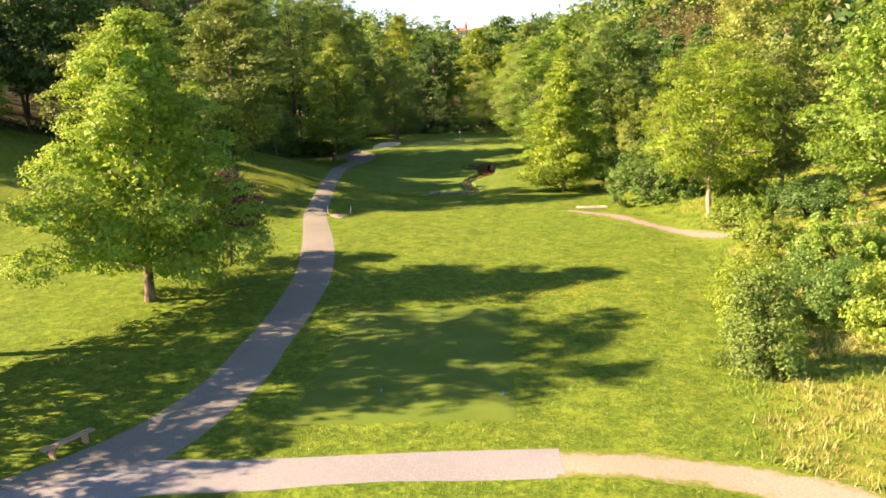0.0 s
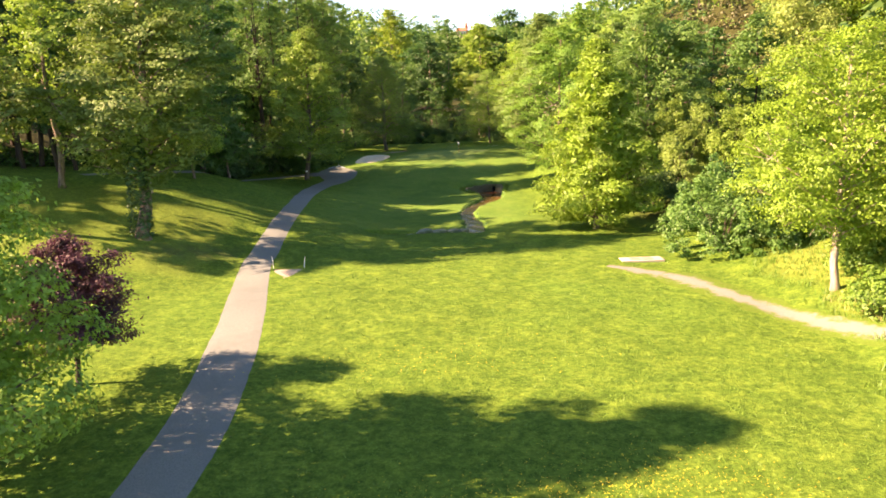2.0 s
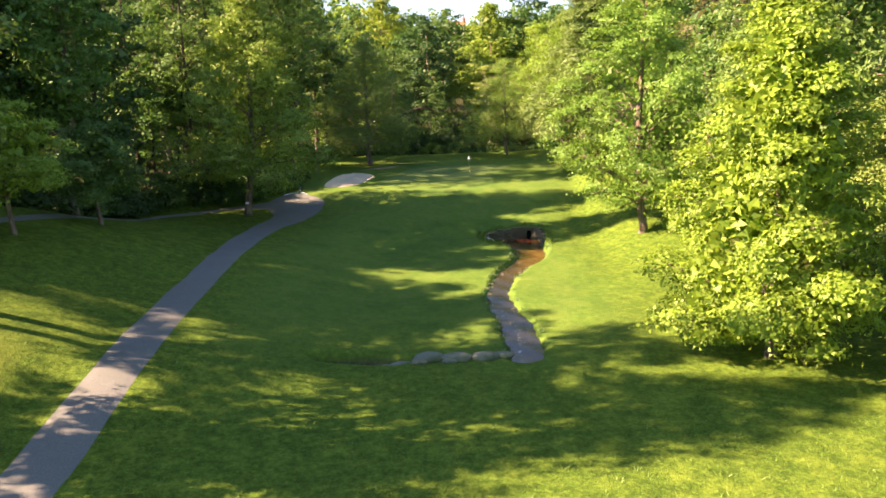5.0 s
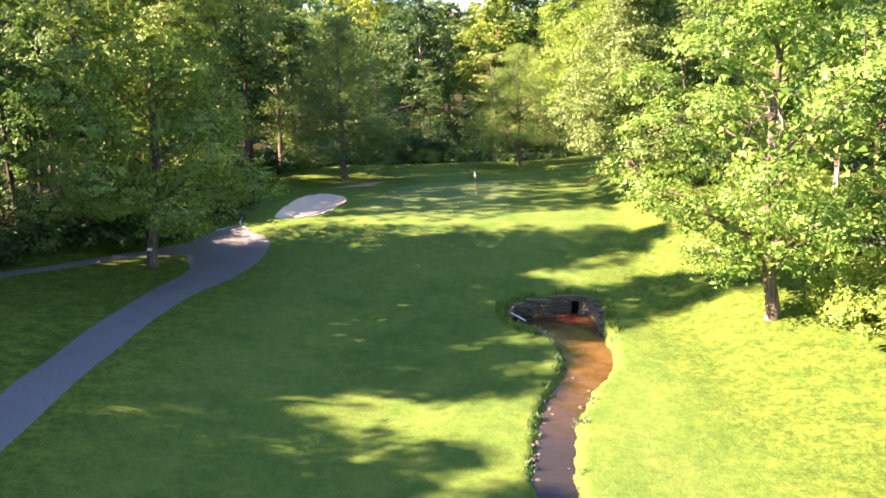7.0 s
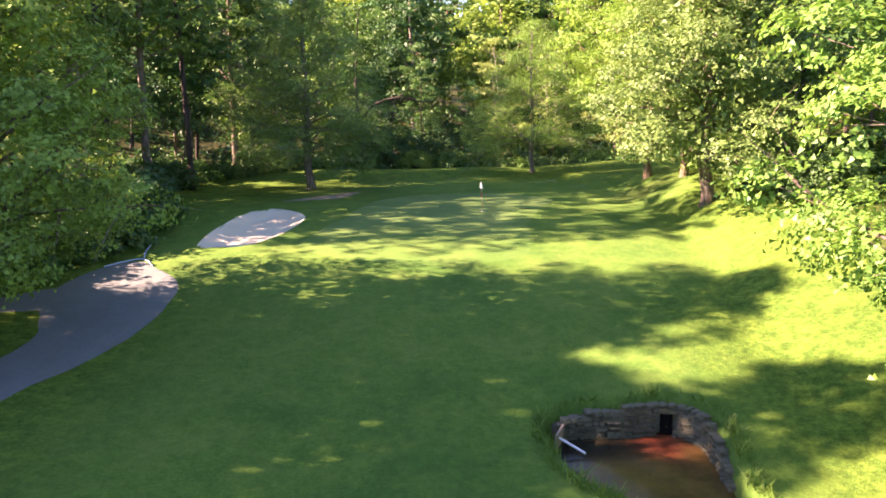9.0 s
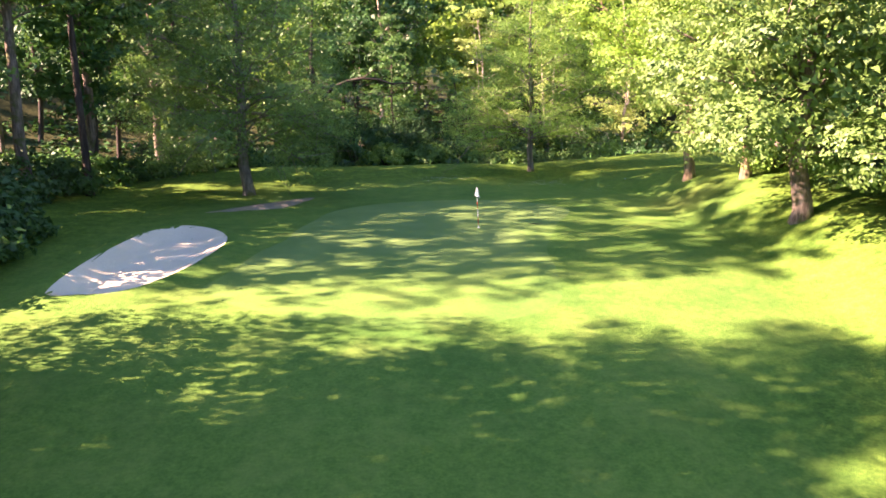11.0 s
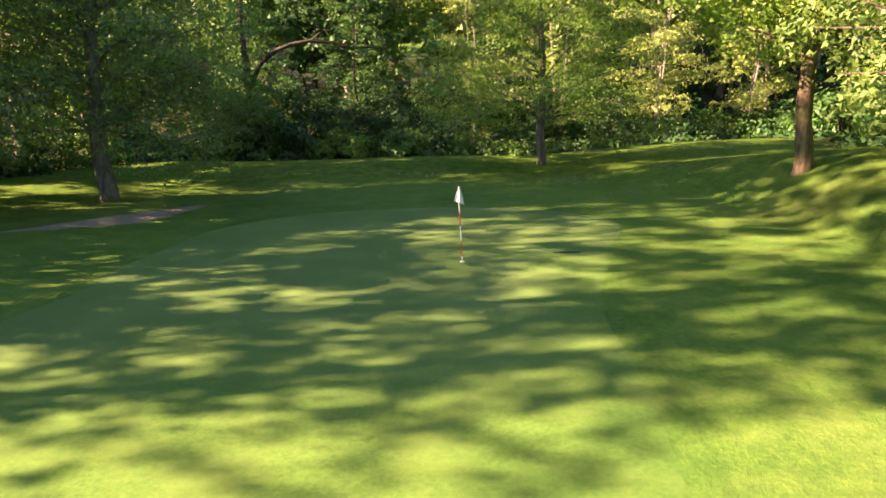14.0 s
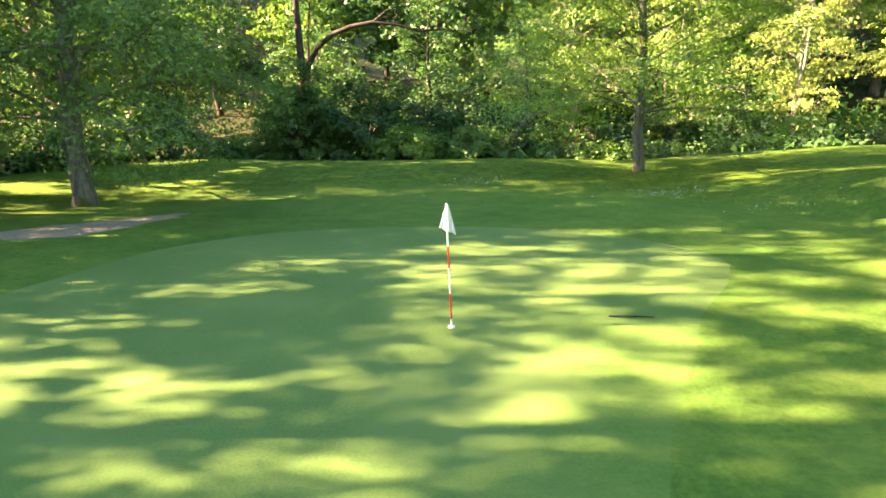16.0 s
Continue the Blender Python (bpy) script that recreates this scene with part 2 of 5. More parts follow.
WORN_TRACK = worn_ground("worn_track", (0.155, 0.152, 0.130), (0.228, 0.222, 0.192), (0.108, 0.180, 0.024), 1.5, 1.0)
WORN_PATH = worn_ground("worn_earth_path", (0.19, 0.18, 0.145), (0.275, 0.26, 0.21), (0.12, 0.19, 0.026), 1.0)
SPILT_SAND = worn_ground("spilt_sand", (0.27, 0.25, 0.20), (0.38, 0.35, 0.28), (0.10, 0.18, 0.022))
ROOT_EARTH = worn_ground("root_earth", (0.17, 0.158, 0.105), (0.33, 0.305, 0.215), (0.085, 0.165, 0.022))
STONE = plain_ground("old_stone", (0.072, 0.070, 0.044), (0.200, 0.190, 0.128), (0.068, 0.082, 0.034), 3.0, 0.9)
SLAB = plain_ground("slab_concrete", (0.32, 0.30, 0.26), (0.42, 0.39, 0.34), (0.36, 0.33, 0.26), 3.0, 0.2)


def simple(name, color, rough=0.6, metal=0.0, grain=0.12):
    m, nt, out = material(name)
    dark = tuple(v * (1 - grain * 2) for v in color)
    surface(nt, out, mixed(nt, noise_at(nt, 6.0, 5.0, 0.7), dark, tuple(min(1, v * (1 + grain)) for v in color)), rough, metal=metal)
    return m


WHITE = simple("white_paint", (0.80, 0.80, 0.78), 0.4, grain=0.04)
RED = simple("red_paint", (0.62, 0.05, 0.03), 0.4, grain=0.06)
BLUE = simple("blue_paint", (0.12, 0.20, 0.55), 0.5, grain=0.06)
HOSE = simple("pale_blue_hose", (0.35, 0.45, 0.60), 0.5, grain=0.06)
CLOTH = simple("white_flag_cloth", (0.82, 0.82, 0.80), 0.8, grain=0.03)
TIMBER = simple("weathered_bench_wood", (0.34, 0.27, 0.195), 0.8, grain=0.3)
BLACK = simple("dark_hollow", (0.006, 0.005, 0.005), 0.95)
ROOF = simple("red_roof_tiles", (0.42, 0.16, 0.09), 0.85, grain=0.2)
PLASTER = simple("pale_wall_plaster", (0.62, 0.55, 0.46), 0.9, grain=0.08)
PANE = simple("dark_window_glass", (0.03, 0.035, 0.04), 0.1)


def water_material():
    m, nt, out = material("stream_water")
    c = mixed(nt, stepped(nt, noise_at(nt, 0.9, 5.0, 0.7), 0.35, 0.65), (0.066, 0.044, 0.012), (0.108, 0.068, 0.018))
    c = mixed(nt, attribute(nt, "deep"), c, (0.018, 0.019, 0.013))
    c = mixed(nt, attribute(nt, "rust"), c, mixed(nt, stepped(nt, noise_at(nt, 2.5, 5.0, 0.7), 0.35, 0.65), (0.10, 0.028, 0.012), (0.24, 0.06, 0.025)))
    broken = nt.nodes.new("ShaderNodeMath")
    broken.operation = "MULTIPLY"
    nt.links.new(attribute(nt, "foam"), broken.inputs[0])
    nt.links.new(stepped(nt, noise_at(nt, 3.5, 5.0, 0.7), 0.5, 0.68), broken.inputs[1])
    c = mixed(nt, broken.outputs[0], c, (0.62, 0.64, 0.62))
    surface(nt, out, c, 0.16, bumped(nt, [(noise_at(nt, 5.0, 4.0, 0.6), 0.35)], 0.03), spec=0.2)
    return m


WATER = water_material()


# ---- mesh building ----
class Shape:
    """Collects quads and triangles as arrays, for one mesh."""

    def __init__(self):
        self.v, self.f, self.n = [], [], 0

    def add(self, verts, faces):
        verts = np.asarray(verts, float).reshape(-1, 3)
        self.v.append(verts)
        self.f.append(np.asarray(faces, int) + self.n)
        self.n += len(verts)

    def mesh(self, name, mat, smooth=False):
        v = np.concatenate(self.v)
        me = bpy.data.meshes.new(name)
        me.vertices.add(len(v))
        me.vertices.foreach_set("co", v.ravel())
        idx = np.concatenate([f.ravel() for f in self.f])
        sizes = np.concatenate([np.full(len(f), f.shape[1]) for f in self.f])
        me.loops.add(len(idx))
        me.loops.foreach_set("vertex_index", idx)
        me.polygons.add(len(sizes))
        me.polygons.foreach_set("loop_start", np.r_[0, np.cumsum(sizes)[:-1]])
        me.polygons.foreach_set("use_smooth", np.full(len(sizes), smooth))
        me.materials.append(mat)
        me.update(calc_edges=True)
        me.validate()
        return me


def tube(shape, pts, radii, sides=7):
    pts = np.asarray(pts, float)
    ways = np.gradient(pts, axis=0)
    ways /= np.linalg.norm(ways, axis=1)[:, None] + 1e-9
    side = np.cross(ways, (0.31, 0.87, 0.38))
    side /= np.linalg.norm(side, axis=1)[:, None] + 1e-9
    up = np.cross(ways, side)
    a = np.arange(sides) * 2 * np.pi / sides
    ring = pts[:, None] + np.asarray(radii)[:, None, None] * (np.cos(a)[None, :, None] * side[:, None] + np.sin(a)[None, :, None] * up[:, None])
    faces = []
    for i in range(len(pts) - 1):
        for j in range(sides):
            k = (j + 1) % sides
            faces.append((i * sides + j, i * sides + k, (i + 1) * sides + k, (i + 1) * sides + j))
    shape.add(ring, faces)
    shape.add(np.r_[ring[-1], [pts[-1]]], [(j, (j + 1) % sides, sides) for j in range(sides)])


def leaves(shape, centres, normals, size, rng, slim=0.75):
    """One pointed leaf at each centre."""
    n = len(centres)
    d = rng.normal(size=(n, 3))
    d -= (d * normals).sum(1)[:, None] * normals
    d /= np.linalg.norm(d, axis=1)[:, None] + 1e-9
    s = np.cross(normals, d)
    length = (size * rng.uniform(0.6, 1.3, n))[:, None]
    v = np.stack([centres + d * length * 0.6, centres - d * length * 0.4 + s * length * slim * 0.5,
                  centres - d * length * 0.4 - s * length * slim * 0.5], 1)
    shape.add(v, np.arange(3 * n).reshape(n, 3))


def unit(v):
    return v / (np.linalg.norm(v, axis=-1, keepdims=True) + 1e-9)


def clusters(shape, spots, radius, per, size, rng, flat=0.6, upward=0.6, centre=None):
    """Leaves in flattened clumps round the spots, their faces up and outward."""
    spots = np.asarray(spots)
    c = np.repeat(spots, per, 0)
    off = unit(rng.normal(size=(len(c), 3))) * (rng.uniform(0, 1, len(c)) ** 0.45)[:, None]
    r = np.repeat(radius * rng.uniform(0.65, 1.3, len(spots)), per)
    place = c + off * r[:, None] * (1, 1, flat)
    n = 0.7 * off + rng.normal(size=off.shape) * 0.55 + (0, 0, upward)
    if centre is not None:
        n += 0.5 * unit(c - centre)
    leaves(shape, place, unit(n), size, rng)


def part(name, mesh, parent, label=""):
    ob = new(name, mesh)
    ob.parent = parent
    if label:
        tagged(ob, label)
    return ob


def thing(name, label, category, group="", kind=""):
    return tagged(new(name), label, category, group, kind)


PROFILES = {
    "oval": lambda u: np.sqrt(np.clip(1 - (2 * u - 1) ** 2, 0, 1)) ** 0.9,
    "cone": lambda u: np.clip(u / 0.14, 0, 1) ** 0.6 * np.clip(1 - u, 0, 1) ** 0.8 * 1.1,
    "dome": lambda u: np.clip(u / 0.10 + 0.35, 0, 1) * np.sqrt(np.clip(1 - u * u, 0, 1)),
    "bell": lambda u: np.clip(u / 0.12 + 0.3, 0, 1) ** 0.6 * np.clip(1 - u ** 1.7, 0, 1) ** 0.75,
    "egg": lambda u: np.clip(u / 0.3, 0, 1) ** 0.5 * np.clip((1 - u) / 0.62, 0, 1) ** 0.55,
}


def billows(crown, lobes, radii, centre, n, size, rng, spray=0.42, flat=0.42, droop=0.0):
    """Leaves in flat sprays over the upper and outer sides of the crown's lobes."""
    share = radii ** 2 / (radii ** 2).sum()
    per = 22
    for c, r, k in zip(lobes, radii, share):
        m = max(5, int(n * k / per))
        outward = unit(c - centre)
        d = unit(rng.normal(size=(m, 3)) + 0.6 * outward + (0, 0, 0.75))
        spots = c + d * (r * rng.uniform(0.7, 1.06, m))[:, None] * (1, 1, 0.6)
        spread = spray * rng.uniform(0.55, 1.35, m)
        off = rng.normal(size=(m, per, 3)) * spread[:, None, None] * (1, 1, flat)
        off[..., 2] -= droop * np.hypot(off[..., 0], off[..., 1])
        place = (spots[:, None] + off).reshape(-1, 3)
        turn = np.repeat(d, per, 0) * 0.8 + rng.normal(size=(m * per, 3)) * 0.4 + (0, 0, 0.45)
        leaves(crown, place, unit(turn), size, rng)


def make_tree(name, label, H, R, low, profile, leaf, bark, seed, girth=0.3, limbs=24, count=24000, size=0.22,
              spray=0.30, lean=(0, 0), rough=0.22, droop=0.0, stems=1, twigs=0, ivy=0.0, group="", flat=0.42, core=900, lobe=1.0):
    """A tree with its base at the origin: tapered trunk, limbs, and a crown of leafy lobes at the limbs' ends."""
    rng = np.random.default_rng(seed)
    root = thing(name, label, "tree", group)
    wood, crown, shape = Shape(), Shape(), PROFILES[profile]
    phase = rng.uniform(0, 6.28, 4)

    def wobble(a, u):
        return 1 + rough * (np.sin(2 * a + phase[0] + 3 * u) * 0.5 + np.sin(3 * a + phase[1] - 5 * u) * 0.35 + np.sin(5 * a + 9 * u + phase[2]) * 0.3)

    ends, lobes, radii = [], [], []
    for s in range(stems):
        a0 = rng.uniform(0, 6.28)
        spread = 0.0 if stems == 1 else R * 0.35
        k = np.linspace(0, 1, 9)
        wig = np.cumsum(rng.normal(size=(9, 2)) * H * 0.008, 0)
        axis = np.stack([lean[0] * k + np.cos(a0) * spread * k ** 1.5 + wig[:, 0], lean[1] * k + np.sin(a0) * spread * k ** 1.5 + wig[:, 1], H * 0.93 * k], 1)
        axis[0, 2] = -0.4
        axis[:1, :2] *= 0
        g = girth * (1 if stems == 1 else 0.6)
        rad = g * (1 - 0.9 * k) ** 0.8 + 0.02
        # root flare
        flare = np.r_[axis[:1], axis[:1] + (0, 0, 0.45), axis[:1] + (0, 0, 0.9)]
        tube(wood, np.r_[flare, axis[1:]], np.r_[g * 1.75, g * 1.3, g * 1.08, rad[1:]], 9)
        number = limbs // stems
        for i in range(number):
            u = ((i + 0.5) / number) ** 0.9
            a = i * 2.39996 + phase[3] + rng.normal() * 0.3
            reach = R * shape(np.array(u)) * wobble(a, u) * rng.uniform(0.80, 1.05)
            z1 = low + (H - low) * u
            z0 = max(low * 0.8 + 0.3 + rng.uniform(0, 0.22 if twigs else 0.07) * (H - low), z1 - reach * rng.uniform(0.35, 0.75))
            z0 = min(z0, H * 0.9)
            q = np.interp(z0, axis[:, 2], k)
            start = np.array([np.interp(q, k, axis[:, j]) for j in range(3)])
            tip = np.array([start[0] + np.cos(a) * reach, start[1] + np.sin(a) * reach, z1 - droop * reach * (1 - u)])
            bend = (start + tip) / 2 + (0, 0, reach * 0.12) + rng.normal(size=3) * reach * 0.06
            w = np.linspace(0, 1, 6)[:, None]
            line = (1 - w) ** 2 * start + 2 * w * (1 - w) * bend + w * w * tip
            r0 = max(0.028, np.interp(q, k, rad) * (0.26 if twigs else 0.34))
            tube(wood, line, np.linspace(r0, 0.012, 6), 5)
            for j in range(3):
                w0 = rng.uniform(0.4, 0.85)
                b0 = (1 - w0) ** 2 * start + 2 * w0 * (1 - w0) * bend + w0 * w0 * tip
                b1 = b0 + unit(tip - start + rng.normal(size=3) * reach * 0.6) * reach * rng.uniform(0.25, 0.45)
                tube(wood, [b0, (b0 + b1) / 2 + rng.normal(size=3) * 0.08, b1], [r0 * 0.45, r0 * 0.3, 0.008], 4)
                ends.append(b1)
            # leafy lobes near the tip and half-way along the limb
            full = R * (0.45 + 0.55 * float(shape(np.array(u)))) * lobe
            for w0, r in ((0.86, 0.29), (0.55, 0.27)):
                lobes.append((1 - w0) ** 2 * start + 2 * w0 * (1 - w0) * bend + w0 * w0 * tip)
                radii.append(full * r * rng.uniform(0.7, 1.25))
                ends.append(lobes[-1])
        lobes.append(np.array([axis[-1, 0], axis[-1, 1], H - 0.12 * R]))
        radii.append(R * 0.2 * lobe)
    ends, lobes, radii = np.array(ends), np.array(lobes), np.array(radii)
    # fine twigs that hang from the limbs
    for p in ends[rng.permutation(len(ends))[:twigs]]:
        out = unit(np.array([p[0], p[1], 0.0]) + rng.normal(size=3) * 0.6) * rng.uniform(0.4, 1.0)
        q = p + out + (0, 0, rng.uniform(-0.2, 0.3))
        tube(wood, [p, q, q + out * 0.5 - (0, 0, rng.uniform(0.5, 1.3))], [0.016, 0.011, 0.004], 3)
    centre = np.array([lean[0] * 0.5, lean[1] * 0.5, low + (H - low) * 0.4])
    billows(crown, lobes, radii, centre, count, size, rng, spray, flat, 0.25 if twigs else 0.12)
    if core:
        # the shaded inner growth
        u, a = rng.uniform(0.06, 0.86, core), rng.uniform(0, 6.283, core)
        r = R * shape(u) * wobble(a, u) * np.sqrt(rng.uniform(0, 1, core)) * 0.62
        z = low + (H - low) * u
        inner = np.stack([lean[0] * z / H + np.cos(a) * r, lean[1] * z / H + np.sin(a) * r, z - droop * r * (1 - u)], 1)
        leaves(crown, inner, unit(rng.normal(size=(core, 3))), 0.8 if size > 0.3 else 0.45 if size > 0.19 else size * 1.7, rng)
    part("trunk", wood.mesh("trunk", bark, True), root)
    part("crown", crown.mesh("crown", leaf), root)
    if ivy:
        coat = Shape()
        n = int(1400 * ivy)
        z, a = rng.uniform(0.1, H * 0.42, n), rng.uniform(0, 6.283, n)
        rr = girth * 1.25 + rng.uniform(0, 0.35, n) * (1.2 - z / (H * 0.5))
        c = np.stack([np.cos(a) * rr, np.sin(a) * rr, z], 1)
        nrm = unit(np.stack([np.cos(a), np.sin(a), 0.3 + 0 * a], 1) + rng.normal(size=(n, 3)) * 0.4)
        leaves(coat, c, nrm, 0.24, rng, 0.9)
        part("ivy", coat.mesh("ivy", LEAF_IVY), root, "dark ivy climbing round the trunk")
    return root


def make_bush(name, label, H, R, leaf, seed, spots=70, per=90, size=0.22, clump=0.7, category="bush", group="", squash=1.0, rough=0.3):
    rng = np.random.default_rng(seed)
    root = thing(name, label, category, group)
    wood, crown = Shape(), Shape()
    phase = rng.uniform(0, 6.28, 3)
    for i in range(7):
        a = i * 2.4
        tip = np.array([np.cos(a) * R * 0.6, np.sin(a) * R * 0.6 * squash, H * rng.uniform(0.55, 0.85)])
        tube(wood, [(0, 0, -0.2), tip * (0.35, 0.35, 0.5), tip], [0.07, 0.045, 0.012], 5)
    u, a = rng.uniform(0.0, 1.0, spots), rng.uniform(0, 6.283, spots)
    el = np.arcsin(u ** 0.9)
    wob = 1 + rough * (np.sin(2 * a + phase[0]) * 0.5 + np.sin(4 * a + phase[1] + 4 * u) * 0.5)
    k = wob * rng.uniform(0.45, 1.0, spots) ** 0.5
    c = np.stack([np.cos(a) * np.cos(el) * R * k, np.sin(a) * np.cos(el) * R * k * squash, np.sin(el) * H * 0.92 * k + 0.25], 1)
    clusters(crown, c, clump, per, size, rng, flat=0.8, upward=0.5, centre=np.array([0, 0, H * 0.2]))
    part("stem", wood.mesh("stem", BARK_DARK, True), root)
    part("foliage", crown.mesh("foliage", leaf), root)
    return root


# ---- the lie of the land ----
def sm(a, b, x):
    u = np.clip((x - a) / (b - a), 0, 1)
    return u * u * (3 - 2 * u)


def ramp(d, soft=2.0):
    """A slope that starts gently: 0 below 0, then d."""
    return np.where(d < 0, 0, np.where(d < soft, d * d / (2 * soft), d - soft / 2))


def spline(pts, step=0.5, closed=False):
    """Points at even steps along a smooth curve through pts."""
    p = np.asarray(pts, float)
    q = np.r_[p[-1:], p, p[:2]] if closed else np.r_[2 * p[:1] - p[1:2], p, 2 * p[-1:] - p[-2:-1]]
    out = []
    for i in range(1, len(q) - 2):
        n = max(2, int(np.linalg.norm(q[i + 1] - q[i]) / step))
        w = np.linspace(0, 1, n, endpoint=False)[:, None]
        out.append(0.5 * (2 * q[i] + (q[i + 1] - q[i - 1]) * w + (2 * q[i - 1] - 5 * q[i] + 4 * q[i + 1] - q[i + 2]) * w ** 2
                          + (3 * q[i] - q[i - 1] - 3 * q[i + 1] + q[i + 2]) * w ** 3))
    return np.concatenate(out) if closed else np.r_[np.concatenate(out), p[-1:]]


STREAM = spline([(4.3, 105.6, 0.6), (4.35, 108, 0.78), (4.2, 112, 0.7), (3.75, 116, 0.6), (3.85, 119.5, 0.55), (4.5, 123, 0.58), (5.65, 126.5, 0.66), (7.2, 130.0, 0.9), (7.6, 132.6, 1.1)], 0.5)
DITCH = spline([(-6.4, 105.5, 0.22), (-5.0, 105.8, 0.42), (-3.6, 105.7, 0.4), (-2.6, 105.4, 0.25)], 0.3)
POOL = spline([(4.35, 139.2), (5.3, 139.4), (6.4, 139.3), (7.6, 139.5), (8.5, 139.4), (9.05, 138.6), (9.15, 137.2), (8.8, 135.2), (8.6, 133.2), (8.1, 131.4), (6.6, 131.6), (6.5, 132.8), (6.2, 133.8), (5.6, 134.7), (4.9, 135.3), (4.45, 136.2), (4.3, 137.8)], 0.5, True)
BUNKER = spline([(-14.3, 159.4), (-13.2, 159.2), (-11.7, 159.3), (-10.6, 160.3), (-9.5, 162.8), (-8.9, 166.9), (-9.9, 169.6), (-12.0, 171.2), (-13.4, 169.8), (-14.0, 166.9), (-14.4, 163.2)], 0.4, True)


def inside(poly, x, y):
    """Signed distance to a closed outline: below 0 within it."""
    x, y = np.asarray(x, float), np.asarray(y, float)
    d = np.full(x.shape, 1e9)
    odd = np.zeros(x.shape, bool)
    for (ax, ay), (bx, by) in zip(poly, np.roll(poly, -1, 0)):
        ex, ey = bx - ax, by - ay
        w = np.clip(((x - ax) * ex + (y - ay) * ey) / (ex * ex + ey * ey + 1e-12), 0, 1)
        d = np.minimum(d, np.hypot(x - ax - w * ex, y - ay - w * ey))
        odd ^= ((ay > y) != (by > y)) & (x < ax + (y - ay) * ex / (ey if abs(ey) > 1e-9 else 1e-9))
    return np.where(odd, -d, d)


def stream_gap(x, y):
    """Distance from the water's edge: below 0 in the stream."""
    d = np.full(np.shape(x), 1e9)
    for px, py, w in [*STREAM, *DITCH]:
        d = np.minimum(d, np.hypot(x - px, y - py) - w)
    # narrow, ragged edges below the pool
    rag = 0.12 + 0.06 * np.sin(1.3 * y + 2 * np.sin(0.9 * x)) + 0.05 * np.sin(4.1 * y + 2.3 * x)
    d = d + rag * sm(131, 127, y) * (x > 0.5)
    near = (y > 128) & (y < 143) & (x > 1) & (x < 13)
    if np.any(near):
        d = np.where(near, np.minimum(d, inside(POOL, np.where(near, x, 0), np.where(near, y, 0))), d)
    return d


WATER_Z = -3.52


def lie(x, y):
    """The ground before stream and bunker are cut."""
    x, y = np.asarray(x, float), np.asarray(y, float)
    z = -3.9 + 0.6 * sm(40, 75, y) + 2.8 * sm(125, 163, y) + 0.72 * sm(150, 172, y)
    z = z + 0.5 * np.exp(-(((y - 196.5) / 5.0) ** 2)) * sm(-26, -12, x) * (1 - 0.6 * sm(9, 17, x)) * (0.8 + 0.2 * np.sin(x * 0.35)) - 1.6 * sm(200, 212, y)
    z = z - 0.5 * np.exp(-(((y - 139.0) / 2.4) ** 2) - ((x - 3.4) / 2.4) ** 2)
    z = z + 0.3 * np.exp(-(((y - 188) / 6) ** 2) - ((x + 17) / 5) ** 2)
    z = z + 2.1 * sm(-3, -17, x) * sm(86, 106, y) * (1 - sm(122, 148, y))
    bank = 0.345 * ramp(-16.3 - 3.0 * sm(112, 138, y) - x, 1.2) * sm(74, 103, y) * (1 - 0.72 * sm(122, 146, y))
    z = z + 6.0 * np.tanh(bank / 6.0)
    foot = 12.5 + 2.7 * sm(135, 165, y)
    foot = foot - 5.0 * sm(177, 192, y)
    slope = 0.35 + 0.27 * sm(140, 165, y) - 0.53 * sm(176, 192, y)
    cap = 2.6 - 1.5 * sm(174, 192, y)
    z = z + cap * np.tanh(slope * ramp(x - foot) / cap) * sm(112, 138, y)
    z = z + 0.22 * ramp(x - 21) * (1 - sm(112, 138, y)) * sm(40, 60, y)
    half = 42 - 26 * sm(205, 245, y)
    z = z + (0.32 + 0.25 * (x > 0) + 0.15 * sm(205, 245, y) * (x < 0)) * ramp(np.abs(x - 8 * sm(205, 245, y)) - half, 16) * sm(40, 110, y) * (1 - 0.75 * sm(300, 600, y))
    z = z + 0.22 * ramp(y - 207, 6) * (1 - sm(235, 260, y))
    z = z + 0.115 * ramp(y - 240, 30) + 6.0 * sm(235, 260, y)
    z = np.minimum(z, 95 + 0 * z)
    return z + 0.06 * np.sin(x * 0.7 + 1.3 * np.sin(y * 0.23)) * np.sin(y * 0.41) * (1 - sm(150, 158, y))


def ground(x, y):
    x, y = np.asarray(x, float), np.asarray(y, float)
    z = lie(x, y)
    d = stream_gap(x, y)
    bed = WATER_Z - 0.35
    z = np.where(d < 1.0, np.minimum(z, bed + (z - bed) * sm(np.where(y > 138.3, 0.38, np.where(y > 134, 0.05, -0.15)), np.where(y > 138.3, 0.75, np.where(y > 134, 0.5, 0.7)), d)), z)
    b = inside(BUNKER, x, y)
    z = z + np.where(b < 1.4, 0.16 * sm(1.4, 0.25, b) - 0.55 * sm(0.3, -1.3, b), 0)
    return z


def gz(x, y):
    return float(ground(np.array([x]), np.array([y]))[0])


# ---- the large structure ----
def steps(near0, near1, step, far0, far1, grow=1.22):
    """Even steps over the near stretch, widening ones out to the far ends."""
    mid = list(np.arange(near0, near1 + step * 0.5, step))
    lo, hi, d = [], [], step
    while (lo[-1] if lo else mid[0]) > far0:
        d *= grow
        lo.append((lo[-1] if lo else mid[0]) - d)
    d = step
    while (hi[-1] if hi else mid[-1]) < far1:
        d *= grow
        hi.append((hi[-1] if hi else mid[-1]) + d)
    return np.array(lo[::-1] + mid + hi)


